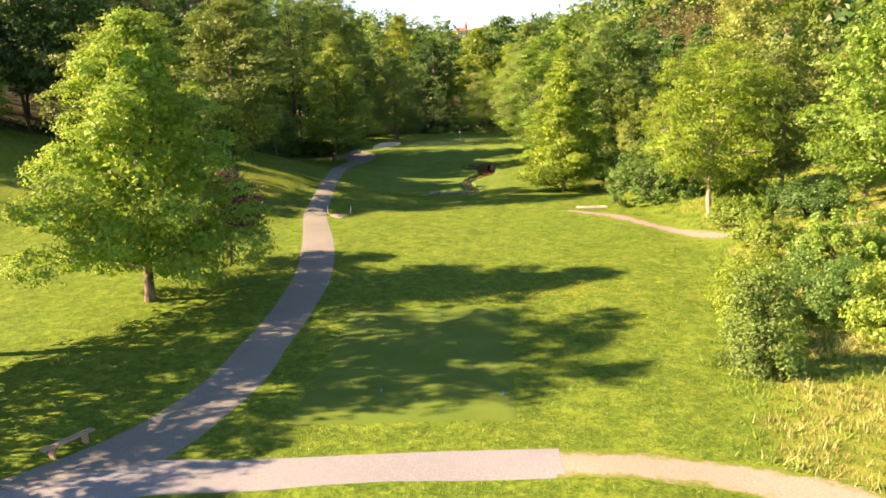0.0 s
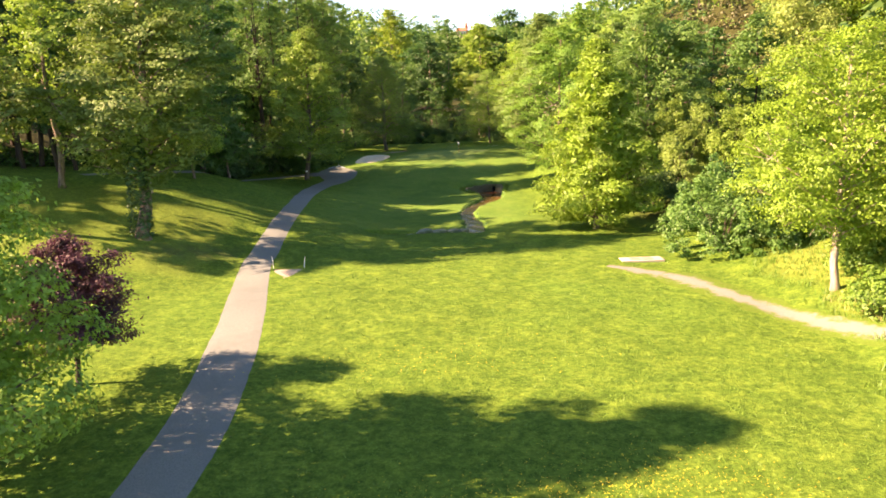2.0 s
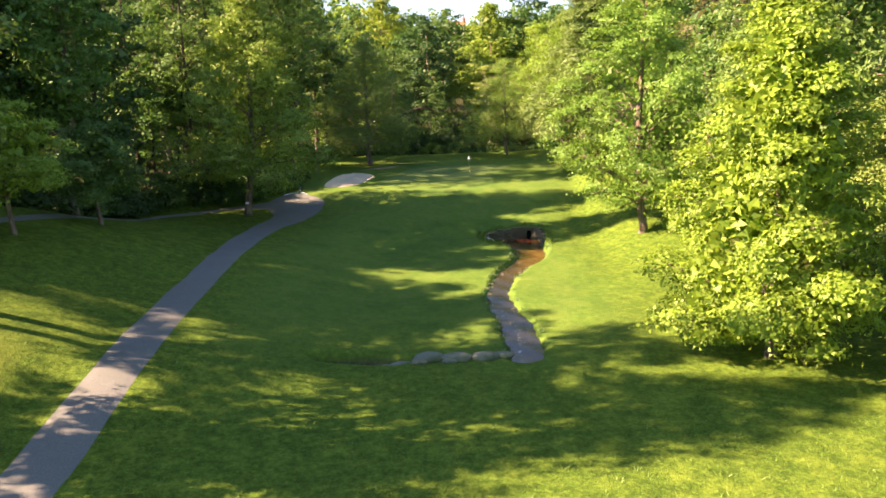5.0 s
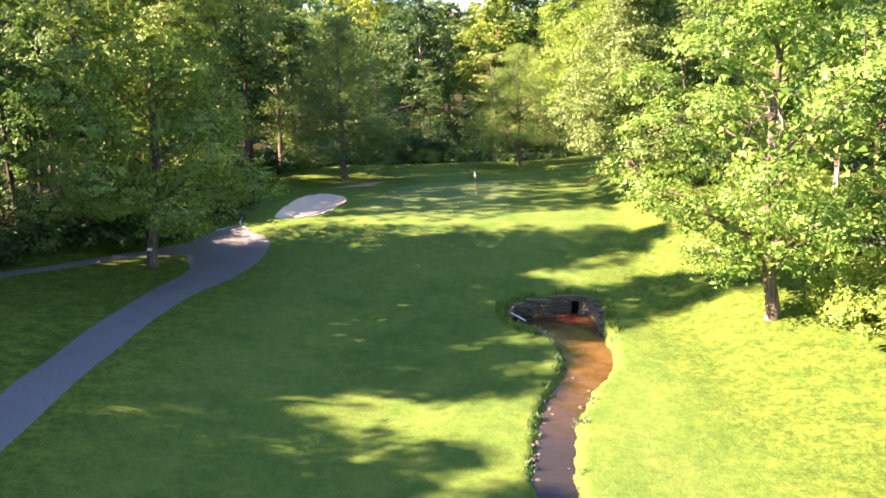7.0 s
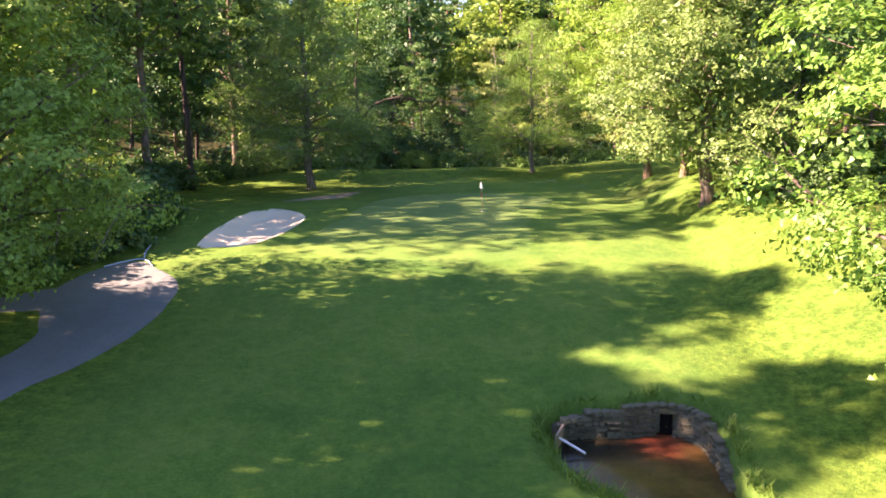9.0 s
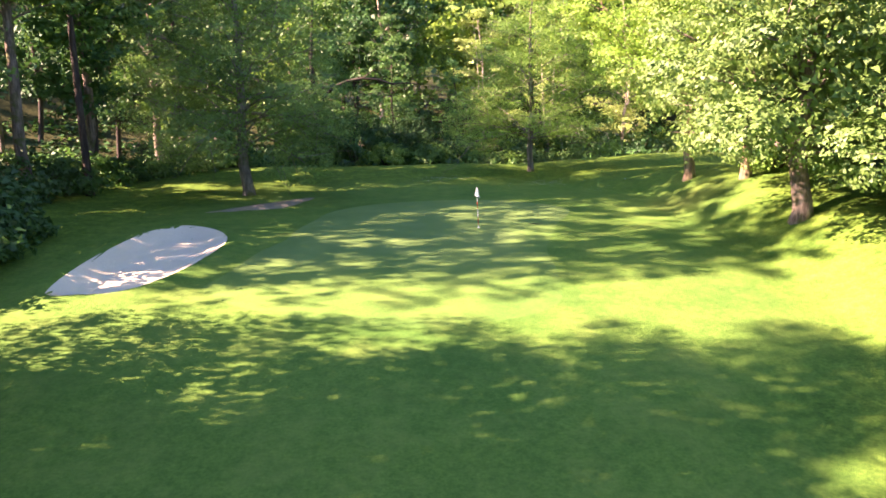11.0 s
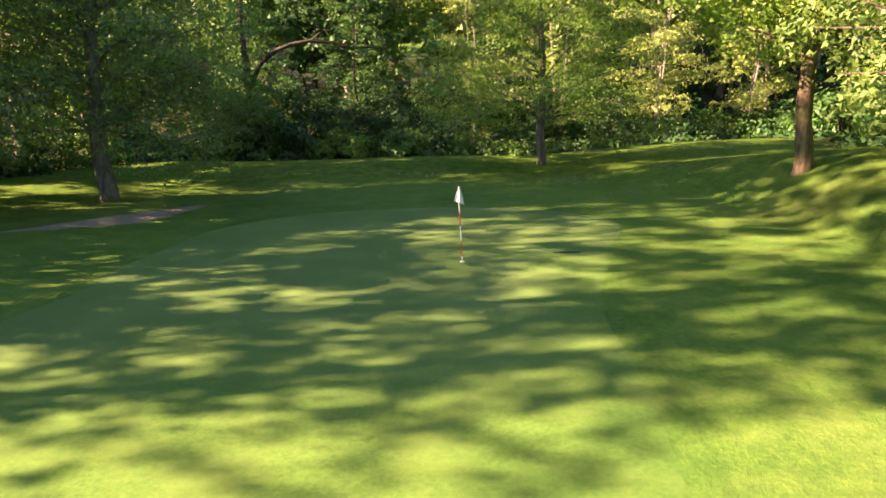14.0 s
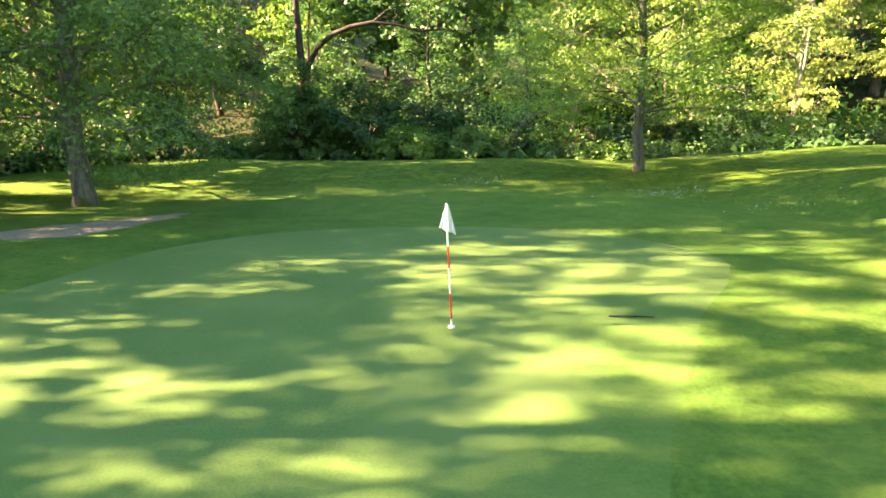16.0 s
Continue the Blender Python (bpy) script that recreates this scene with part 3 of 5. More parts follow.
WOOD_EDGE = spline([(-60, 106), (-44, 112), (-37, 121), (-31, 136), (-28, 149), (-24.5, 158), (-22.5, 168), (-22, 180), (-20, 190), (-13, 198.5), (0, 200.5), (14, 202), (27, 203)], 2.0)


GREEN = spline([(-7.2, 165.2), (-6.3, 167.5), (-6.0, 170.0), (-5.4, 172.5), (-4.6, 175.5), (-2.5, 178.0), (1.0, 179.3), (4.5, 179.4), (8.0, 178.0), (9.9, 175.4), (9.6, 173.0), (8.4, 170.3), (7.8, 168.2), (7.1, 166.2), (6.6, 164.0), (6.3, 160.0), (5.2, 156.6), (0.5, 155.2), (-5.0, 156.6), (-8.4, 159.4), (-7.9, 162.0)], 0.5, True)


def build_ground():
    xs, ys = steps(-34, 34, 0.55, -1500, 1500), steps(18, 208, 0.55, -800, 3500)
    # closer steps round the head of the stream
    xs, ys = (np.unique(np.r_[a[(a < lo) | (a > hi)], np.arange(lo, hi + 0.1, 0.2)]) for a, lo, hi in ((xs, 2.6, 10.6), (ys, 104.0, 142.0)))
    X, Y = np.meshgrid(xs, ys)
    Z = ground(X, Y)
    ny, nx = X.shape
    i = np.arange(ny * nx).reshape(ny, nx)
    s = Shape()
    s.add(np.stack([X, Y, Z], -1).reshape(-1, 3), np.stack([i[:-1, :-1], i[:-1, 1:], i[1:, 1:], i[1:, :-1]], -1).reshape(-1, 4))
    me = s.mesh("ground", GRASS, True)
    # plan zones: dry rough on the right, leaf litter in the woods, mud by the stream
    x, y = X.ravel(), Y.ravel()
    rim = 12 + 0.33 * np.clip(y - 33, 0, 34) + 0.7 * np.sin(y * 0.6)
    dry = sm(-0.5, 3.5, x - rim) * (1 - sm(80, 100, y)) * (1 - 0.8 * sm(36, 60, x)) + 0.25 * (1 - sm(84, 92, y)) * sm(-9, -6, x)
    dry = np.maximum(dry, 0.35 * sm(-17, -21, x + 0.5 * np.sin(y)) * sm(-62, -42, x) * sm(36, 44, y) * (1 - sm(66, 76, y)))
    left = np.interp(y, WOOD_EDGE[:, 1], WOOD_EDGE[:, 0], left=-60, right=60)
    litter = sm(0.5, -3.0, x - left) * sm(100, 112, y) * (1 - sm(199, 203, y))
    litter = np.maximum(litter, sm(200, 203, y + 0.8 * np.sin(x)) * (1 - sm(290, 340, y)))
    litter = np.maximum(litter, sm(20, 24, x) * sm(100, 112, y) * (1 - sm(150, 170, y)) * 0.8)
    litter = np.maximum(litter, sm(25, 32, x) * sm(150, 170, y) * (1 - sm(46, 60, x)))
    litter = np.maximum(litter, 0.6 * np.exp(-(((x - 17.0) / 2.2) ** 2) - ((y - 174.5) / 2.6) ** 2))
    dry = np.maximum(dry, 0.9 * sm(-17, -20, x) * sm(82, 88, y) * (1 - sm(100, 108, y)))
    mud = sm(0.32, 0.02, stream_gap(x, y))
    mud = np.maximum(mud, 0.6 * np.exp(-(((y - 92.3 - 0.33 * (x + 20)) / 1.5) ** 2)) * sm(-26, -22, x) * (1 - sm(-17.6, -16.4, x)) * (0.6 + 0.4 * np.sin(x * 2.1 + y * 3.0)))
    close = (x > -40) & (x < 40) & (y > 130) & (y < 200)
    mown = np.zeros(len(x))
    mown[close] = 0.9 * sm(13.0, 6.0, inside(GREEN, x[close], y[close]))
    mown = np.maximum(mown, 0.8 * sm(98, 116, y + 2 * np.sin(x * 0.5)) * (1 - sm(150, 160, y)) * (1 - sm(9, 15, np.abs(x + 1))))
    for name, values in (("dry", dry), ("litter", litter), ("mud", mud), ("mown", mown)):
        at = me.attributes.new(name, "FLOAT", "POINT")
        at.data.foreach_set("value", np.clip(values, 0, 1.5).astype(np.float32))
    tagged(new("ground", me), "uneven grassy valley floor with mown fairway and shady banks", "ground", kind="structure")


build_ground()


def strip(name, label, category, line, mat, lift=0.028, across=6, thick=0.03, ragged=0.012):
    """A paved band laid along a line of x, y, half width; its sides go down into the ground."""
    line = spline(line, 0.6)
    way = unit(np.gradient(line[:, :2], axis=0))
    side = np.stack([-way[:, 1], way[:, 0]], 1)
    rng = np.random.default_rng(len(line))
    k = np.linspace(-1, 1, across + 1)
    edge = 1 + np.convolve(rng.normal(size=len(line) * 2), (0.5, 0.7, 0.5), "same").reshape(-1, 2) * ragged
    xy = line[:, None, :2] + side[:, None] * (k[None, :, None] * line[:, 2][:, None, None])
    xy[:, 0] = line[:, :2] - side * (line[:, 2] * edge[:, 0])[:, None]
    xy[:, -1] = line[:, :2] + side * (line[:, 2] * edge[:, 1])[:, None]
    z = ground(xy[..., 0], xy[..., 1]) + 0.004 + (lift - 0.004) * (1 - k ** 4)[None]
    top = np.concatenate([xy, z[..., None]], -1)
    low0, low1 = top[:, :1] - (0, 0, thick), top[:, -1:] - (0, 0, thick)
    full = np.concatenate([low0, top, low1], 1)
    n, m = full.shape[:2]
    i = np.arange(n * m).reshape(n, m)
    s = Shape()
    s.add(full, np.stack([i[:-1, :-1], i[:-1, 1:], i[1:, 1:], i[1:, :-1]], -1).reshape(-1, 4))
    me = s.mesh(name, mat)
    edge = np.tile(np.r_[1.0, np.abs(k), 1.0], n) * 0.9
    me.attributes.new("edge", "FLOAT", "POINT").data.foreach_set("value", edge.astype(np.float32))
    return tagged(new(name, me), label, category, kind="structure")


def sheet(name, label, category, outline, mat, lift, step=0.4, kind="structure", height=ground):
    """A sheet of that outline laid on the ground."""
    outline = np.asarray(outline)
    lo, hi = outline.min(0), outline.max(0)
    xs, ys = np.arange(lo[0] - step, hi[0] + step * 2, step), np.arange(lo[1] - step, hi[1] + step * 2, step)
    X, Y = np.meshgrid(xs, ys)
    d = inside(outline, X, Y)
    # pull the cells that straddle the edge onto it
    near = (d > 0) & (d < step * 1.5)
    for _ in range(3):
        e, h = inside(outline, X, Y), 0.02
        gx, gy = (inside(outline, X + h, Y) - e) / h, (inside(outline, X, Y + h) - e) / h
        X, Y = np.where(near, X - gx * e * 0.9, X), np.where(near, Y - gy * e * 0.9, Y)
    keep = d < step * 1.5
    Z = height(X, Y) - 0.006 + (lift + 0.006) * sm(0.0, -0.7, inside(outline, X, Y))
    i = np.arange(X.size).reshape(X.shape)
    quads = np.stack([i[:-1, :-1], i[:-1, 1:], i[1:, 1:], i[1:, :-1]], -1).reshape(-1, 4)
    ok = keep.ravel()[quads].all(1) & (d.ravel()[quads] < 0).any(1)
    s = Shape()
    s.add(np.stack([X, Y, Z], -1).reshape(-1, 3), quads[ok])
    me = s.mesh(name, mat, True)
    if len(me.vertices) == X.size:
        edge = np.clip(1 + inside(outline, X, Y) / 0.9, 0, 1).ravel()
        me.attributes.new("edge", "FLOAT", "POINT").data.foreach_set("value", edge.astype(np.float32))
    return tagged(new(name, me), label, category, kind=kind)


strip("cart_path", "grey asphalt cart path winding along the valley", "path",
      [(-20.5, 21, 1.9), (-16.5, 26, 1.9), (-12.4, 30.8, 1.9), (-10.3, 37.5, 1.55), (-9.9, 44.5, 1.4), (-9.7, 51, 1.4), (-9.9, 60.5, 1.45), (-11.6, 73, 1.45),
       (-14.6, 89, 1.3), (-14.85, 94, 1.2), (-15.1, 101, 1.1), (-15.6, 109.3, 1.1), (-16.3, 118.5, 1.15), (-17.0, 127.5, 1.35), (-17.5, 135, 1.4), (-17.1, 140.8, 1.6), (-16.1, 144.2, 1.85), (-15.6, 147, 2.3), (-15.9, 149.5, 2.9), (-16.6, 152.4, 3.2), (-17.1, 154.8, 2.2), (-17.2, 156.8, 0.7)], ASPHALT)
strip("cart_path_branch", "narrow asphalt branch path leading off into the wood", "path",
      [(-16.5, 151.8, 1.6), (-19.2, 151.2, 1.6), (-21.7, 149.7, 0.85), (-23.9, 148.3, 0.6), (-26.6, 145.5, 0.6), (-28.9, 142.2, 0.65), (-30.2, 134.0, 0.7), (-30.0, 123.0, 0.7), (-32.5, 115.0, 0.7), (-37.0, 108.0, 0.7)], ASPHALT, 0.024)
strip("cross_path", "pale worn concrete path crossing before the tee", "path",
      [(-16.0, 27.2, 1.2), (-12.5, 28.4, 1.7), (-10.4, 28.75, 1.45), (-7.5, 28.8, 1.2), (-4.0, 28.9, 1.15), (0.7, 29.05, 1.15), (4.8, 28.95, 1.15)], CONCRETE, 0.032)
strip("earth_path", "pale compacted earth path continuing across the rough", "path",
      [(4.6, 28.9, 1.1), (8.0, 28.4, 1.1), (11.0, 27.5, 1.15), (13.6, 25.9, 1.2), (17.0, 22.5, 1.2)], WORN_PATH, 0.026, ragged=0.10)
strip("dirt_track", "worn pale dirt track through rough grass", "path",
      [(14.0, 86.8, 0.6), (16.2, 84.9, 1.4), (18.4, 82.0, 1.6), (20.6, 76.0, 1.4), (22.6, 70.5, 1.55), (24.6, 66.8, 1.6), (28.5, 63.8, 1.0), (34.0, 61.0, 0.7)], WORN_TRACK, 0.02, ragged=0.12)
sheet("sand_bunker", "pale sand bunker with a soft grass lip", "bunker", BUNKER, SAND, 0.05)
green = sheet("putting_green", "closely mown pale putting green", "putting green", GREEN, TURF, 0.022, 0.25)
rows = np.zeros(len(green.data.vertices) * 3, np.float32)
green.data.vertices.foreach_get("co", rows)
gx, gy = rows[0::3], rows[1::3]
# the front of the green runs out into longer apron grass
longer = np.maximum(sm(165.5, 158.5, gy + 0.5 * np.sin(gx * 0.9)), 0.75 * sm(4.6, 6.6, gx + 0.3 * np.sin(gy)) * sm(173.0, 167.0, gy))
green.data.attributes.new("longer", "FLOAT", "POINT").data.foreach_set("value", longer.astype(np.float32))


def patch(name, label, category, corners, mat, lift, n=40):
    """A four-cornered sheet laid on the ground."""
    u, v = np.meshgrid(np.linspace(0, 1, n), np.linspace(0, 1, n))
    a, b, c, d = (np.array(p) for p in corners)
    xy = a * ((1 - u) * (1 - v))[..., None] + b * (u * (1 - v))[..., None] + c * (u * v)[..., None] + d * ((1 - u) * v)[..., None]
    rim = np.minimum(np.minimum(u, 1 - u), np.minimum(v, 1 - v)) < 1e-6
    z = ground(xy[..., 0], xy[..., 1]) + np.where(rim, -0.02, lift)
    i = np.arange(n * n).reshape(n, n)
    s = Shape()
    s.add(np.concatenate([xy, z[..., None]], -1), np.stack([i[:-1, :-1], i[:-1, 1:], i[1:, 1:], i[1:, :-1]], -1).reshape(-1, 4))
    return tagged(new(name, s.mesh(name, mat, True)), label, category, kind="structure")


patch("tee_ground", "flat mown rectangular tee", "tee", [(-6.5, 33.0), (3.6, 32.6), (4.6, 50.0), (-5.6, 51.0)], TEE_TURF, 0.03)
sheet("sand_patch", "small patch of spilled pale sand beside path", "sand", spline([(-13.2, 89.3), (-12.0, 89.5), (-10.5, 89.6), (-10.5, 88.6), (-11.2, 86.6), (-11.6, 85.4), (-12.0, 86.8), (-12.9, 88.2)], 0.3, True), SPILT_SAND, 0.016, 0.2)
sheet("bare_patch", "bare earth worn round tree roots", "earth", spline([(-12.5, 175.8), (-9.4, 176.3), (-7.3, 177.2), (-6.2, 180.1), (-5.8, 181.6), (-6.6, 181.9), (-8.8, 180.0), (-10.1, 178.7)], 0.3, True), ROOT_EARTH, 0.016, 0.25)


def build_water():
    xs, ys = np.arange(-7.5, 12, 0.25), np.arange(102.5, 141, 0.25)
    X, Y = np.meshgrid(xs, ys)
    d = stream_gap(X, Y)
    i = np.arange(X.size).reshape(X.shape)
    q = np.stack([i[:-1, :-1], i[:-1, 1:], i[1:, 1:], i[1:, :-1]], -1).reshape(-1, 4)
    s = Shape()
    s.add(np.stack([X, Y, np.full(X.shape, WATER_Z) + 0.01 * np.sin(X * 3 + Y * 2)], -1).reshape(-1, 3), q[(d.ravel()[q] < 0.5).any(1) & (X.ravel()[q] > 0).all(1)])
    me = s.mesh("stream_water", WATER, True)
    x, y = X.ravel(), Y.ravel()
    deep = sm(137.2, 138.8, y - 0.35 * (x - 6.5)) * 0.9
    deep = np.maximum(deep, 0.95 * sm(131.0, 120.0, y))
    rust = np.exp(-(((x - 7.75) / 0.85) ** 2) - ((y - 138.6) / 1.1) ** 2)
    # a thread of broken white water down the narrow run
    foam = np.exp(-(((x - np.interp(y, STREAM[:, 1], STREAM[:, 0]) + 0.12 + 0.16 * np.sin(y * 0.9)) / 0.09) ** 2)) * sm(119.0, 112.0, y)
    for name, values in (("deep", deep), ("rust", rust), ("foam", foam)):
        me.attributes.new(name, "FLOAT", "POINT").data.foreach_set("value", values.astype(np.float32))
    tagged(new("stream_water", me), "shallow brown stream water in a narrow channel", "stream", kind="structure")


build_water()


# ---- trees that stand alone ----
def plant(ob, x, y, wide=(1.0, 1.0), sink=0.05):
    ob.matrix_basis = Matrix.Translation((x, y, gz(x, y) - sink)) @ Matrix.Diagonal((wide[0], wide[1], 1, 1))
    return ob


plant(make_tree("pin_oak", "tall bright yellow-green oak on open grass", 19.8, 8.1, 2.3, "bell", LEAF_YELLOW, BARK, 11, 0.34, 44, 78000, 0.20, 0.32, droop=0.1, lean=(0.6, 0), rough=0.18, core=7000, lobe=0.88), -20.3, 54.2)
plant(make_tree("lawn_oak", "very tall green oak beyond the lawn", 26.0, 6.6, 6.0, "egg", LEAF_BRIGHT, BARK, 12, 0.4, 30, 16000, 0.30, rough=0.3, core=900), -32.0, 43.5)
plant(make_tree("lawn_oak", "tall thin-crowned oak between the lawn oaks", 26.0, 5.6, 7.0, "egg", LEAF_BRIGHT, BARK, 67, 0.4, 28, 15000, 0.34, rough=0.3, core=600), -34.0, 39.2)
plant(make_tree("lawn_oak", "tall green oak shading the bench", 24.0, 6.2, 3.0, "egg", LEAF_BRIGHT, BARK, 52, 0.4, 30, 16000, 0.30, rough=0.3, core=900), -30.0, 34.5)
plant(make_tree("purple_plum", "small purple-leaved plum tree beside the path", 7.6, 3.1, 2.2, "dome", LEAF_PURPLE, BARK_DARK, 13, 0.12, 26, 20000, 0.16, 0.3, core=1200), -17.4, 64.4)
plant(make_tree("ivy_oak", "tall olive-leaved oak with an ivy-clad trunk", 22.5, 6.4, 5.0, "egg", LEAF_OLIVE, BARK, 14, 0.42, 40, 46000, 0.22, ivy=1.0, lean=(0, 2.6), core=2200), -25.1, 93.0, (1.35, 0.9))
plant(make_tree("bank_oak", "oak with a pale trunk on the grassy bank", 21.0, 6.8, 7.5, "egg", LEAF_OLIVE, BARK_PALE, 15, 0.3, 28, 20000, 0.27, core=500), -28.1, 103.0)
plant(make_tree("young_oak", "small spreading yellow-green oak at the wood edge", 8.5, 4.2, 2.6, "dome", LEAF_YELLOW, BARK, 16, 0.15, 22, 15000, 0.20, 0.26, core=900), -28.0, 116.5)
plant(make_tree("young_oak", "small spreading green oak at the wood edge", 8.0, 4.0, 2.2, "dome", LEAF_GREEN, BARK, 17, 0.15, 22, 14000, 0.20, 0.26, core=900), -26.8, 126.5)
plant(make_tree("path_maple", "broad conical green maple at the path fork", 22.8, 8.8, 3.8, "bell", LEAF_MAPLE, BARK, 18, 0.36, 48, 74000, 0.20, 0.32, droop=0.06, rough=0.14, core=3600), -20.5, 146.9)
plant(make_tree("bunker_oak", "spreading green oak with drooping twigs beyond the bunker", 18.5, 8.4, 3.0, "bell", LEAF_OAK, BARK_GREY, 19, 0.38, 60, 88000, 0.125, 0.34, droop=0.2, flat=0.34, twigs=620, core=7000), -10.8, 183.2)
plant(make_tree("back_oak", "spreading oak with feathery young leaves", 15.5, 7.0, 2.4, "bell", LEAF_BRIGHT, BARK_GREY, 20, 0.24, 52, 62000, 0.115, 0.42, droop=0.16, flat=0.34, twigs=300, core=1500), 10.8, 193.6)
plant(make_tree("bank_tree", "sunlit oak with warm brown trunk on the bank", 19.5, 8.8, 4.9, "egg", LEAF_LIME, BARK_WARM, 21, 0.33, 36, 60000, 0.15, 0.30, core=6000), 18.6, 178.4)
plant(make_tree("bank_tree", "sunlit oak with low leafy branches on the bank", 17.0, 6.0, 4.4, "egg", LEAF_PALE, BARK_WARM, 22, 0.3, 28, 44000, 0.15, 0.30, core=5000), 20.1, 173.6)
plant(make_tree("broad_oak", "very broad dense grey-green oak overhanging the fairway", 22.5, 7.8, 3.2, "bell", LEAF_BROAD, BARK, 23, 0.42, 52, 80000, 0.20, 0.30, droop=0.16, rough=0.14, core=8000), 18.6, 164.3)
plant(make_tree("stream_oak", "tall thin-crowned oak with dead lower branches", 21.0, 7.6, 1.8, "egg", LEAF_BRIGHT, BARK, 24, 0.34, 36, 46000, 0.20, 0.32, core=1800), 17.4, 132.4)
plant(make_tree("lime_tree", "conical bright yellow-green tree standing on the fairway edge", 18.6, 6.7, 0.9, "cone", LEAF_LIME, BARK, 25, 0.26, 44, 62000, 0.20, 0.30, droop=0.08, rough=0.14, core=6000), 16.4, 104.0)
plant(make_tree("rough_oak", "yellow-green oak with a pale bare trunk", 16.0, 6.4, 3.6, "oval", LEAF_LIME, BARK_PALE, 26, 0.24, 38, 62000, 0.155, 0.30, core=5000), 25.7, 74.5)
plant(make_tree("dark_oak", "large dense green oak on the slope", 21.8, 7.4, 1.6, "oval", LEAF_OAK, BARK, 27, 0.4, 40, 56000, 0.22, 0.32, rough=0.14, core=8000), 26.3, 121.5)
plant(make_tree("slope_willow", "tall pale feathery willow on the rough slope", 25.0, 7.6, 2.0, "egg", LEAF_SUNNY, BARK, 28, 0.3, 30, 20000, 0.34, 0.7, droop=0.3, flat=0.9, core=2500), 67.0, 173.0)
plant(make_tree("slope_willow", "pale yellow-green willow on the rough slope", 22.0, 6.5, 1.5, "egg", LEAF_LIME, BARK, 29, 0.3, 26, 18000, 0.34, 0.7, droop=0.3, flat=0.9, core=2500), 77.0, 170.0)
plant(make_tree("slope_alder", "sunlit alder above dense scrub", 16.5, 5.8, 1.5, "egg", LEAF_BRIGHT, BARK, 30, 0.2, 28, 26000, 0.20, core=2500), 35.5, 66.0)
plant(make_tree("slope_alder", "olive alder above dense scrub", 17.0, 5.8, 1.5, "oval", LEAF_OLIVE, BARK_PALE, 36, 0.2, 26, 26000, 0.20, core=2500), 33.5, 77.0)
plant(make_tree("slope_alder", "green alder above dense scrub", 16.0, 6.0, 1.5, "oval", LEAF_BRIGHT, BARK, 37, 0.2, 22, 20000, 0.25, core=2500), 43.0, 58.0)
plant(make_tree("bank_oak", "olive-leaved oak above the grassy bank", 18.0, 6.2, 6.5, "egg", LEAF_OLIVE, BARK, 53, 0.3, 24, 13000, 0.30, core=500), -38.5, 90.5)
plant(make_tree("bank_oak", "bright green oak above the grassy bank", 18.0, 6.2, 8.0, "egg", LEAF_BRIGHT, BARK, 54, 0.3, 24, 13000, 0.30, core=500), -35.5, 100.7)
plant(make_tree("edge_oak", "very tall green oak at the wood edge", 31.0, 5.0, 7.0, "oval", LEAF_OAK, BARK, 55, 0.36, 30, 22000, 0.30, core=4000), -32.6, 134.3)
plant(make_tree("edge_oak", "very tall oak behind the bunker", 31.0, 6.2, 9.0, "oval", LEAF_OAK, BARK, 56, 0.36, 30, 16000, 0.28, core=3000), -24.5, 190.0)
plant(make_tree("edge_oak", "very tall dense oak at the wood edge", 31.0, 6.2, 11.0, "oval", LEAF_OAK, BARK, 66, 0.36, 30, 16000, 0.28, core=3000), -24.0, 179.8)
plant(make_tree("edge_oak", "very tall oak at the corner of the wood", 25.0, 5.6, 5.0, "egg", LEAF_OAK, BARK, 57, 0.36, 26, 16000, 0.30, core=500), -21.0, 197.5)
plant(make_tree("lawn_ash", "small leafy ash beside the bench lawn", 11.5, 5.0, 2.0, "egg", LEAF_BRIGHT, BARK, 59, 0.2, 24, 9000, 0.28, rough=0.3, core=900), -27.5, 24.6)
plant(make_tree("lawn_ash", "leafy ash at the edge of the bench lawn", 14.0, 5.0, 2.0, "egg", LEAF_BRIGHT, BARK, 60, 0.2, 24, 9000, 0.28, rough=0.3, core=900), -31.0, 29.6)
plant(make_tree("valley_tree", "tall yellow-green tree in the sun above the wood", 29.0, 6.6, 8.0, "egg", LEAF_LIME, BARK, 84, 0.36, 34, 13000, 0.38, 0.45, rough=0.3, core=900), -12.2, 240.0)
plant(make_tree("valley_tree", "tall dark grey-green tree behind the mound", 24.5, 5.6, 5.0, "egg", LEAF_DEEP, BARK_PALE, 85, 0.34, 30, 11000, 0.34, 0.45, rough=0.3, core=900), -2.2, 222.0)
plant(make_tree("valley_tree", "dark green tree deep in the wood", 24.0, 5.2, 4.0, "oval", LEAF_GREEN, BARK_PALE, 86, 0.3, 28, 10000, 0.34, 0.45, rough=0.3, core=900), 2.6, 239.0)
plant(make_tree("valley_tree", "bright yellow tree in the sunny valley", 25.5, 6.4, 3.0, "bell", LEAF_LIME, BARK_PALE, 87, 0.3, 34, 13000, 0.36, 0.45, core=900), 11.4, 230.0)
plant(make_tree("valley_tree", "pale yellow-green tree in the sunny valley", 22.0, 5.8, 3.0, "egg", LEAF_YELLOW, BARK_PALE, 88, 0.3, 30, 11000, 0.34, 0.45, core=900), 19.5, 221.0)
thin = make_tree("edge_oak", "very tall thin-crowned oak behind the bunker", 29.0, 5.6, 11.0, "oval", LEAF_OAK, BARK_DARK, 58, 0.3, 26, 7600, 0.28, core=0, group="tall oaks at the wood edge")
plant(thin, -27.5, 163.0)
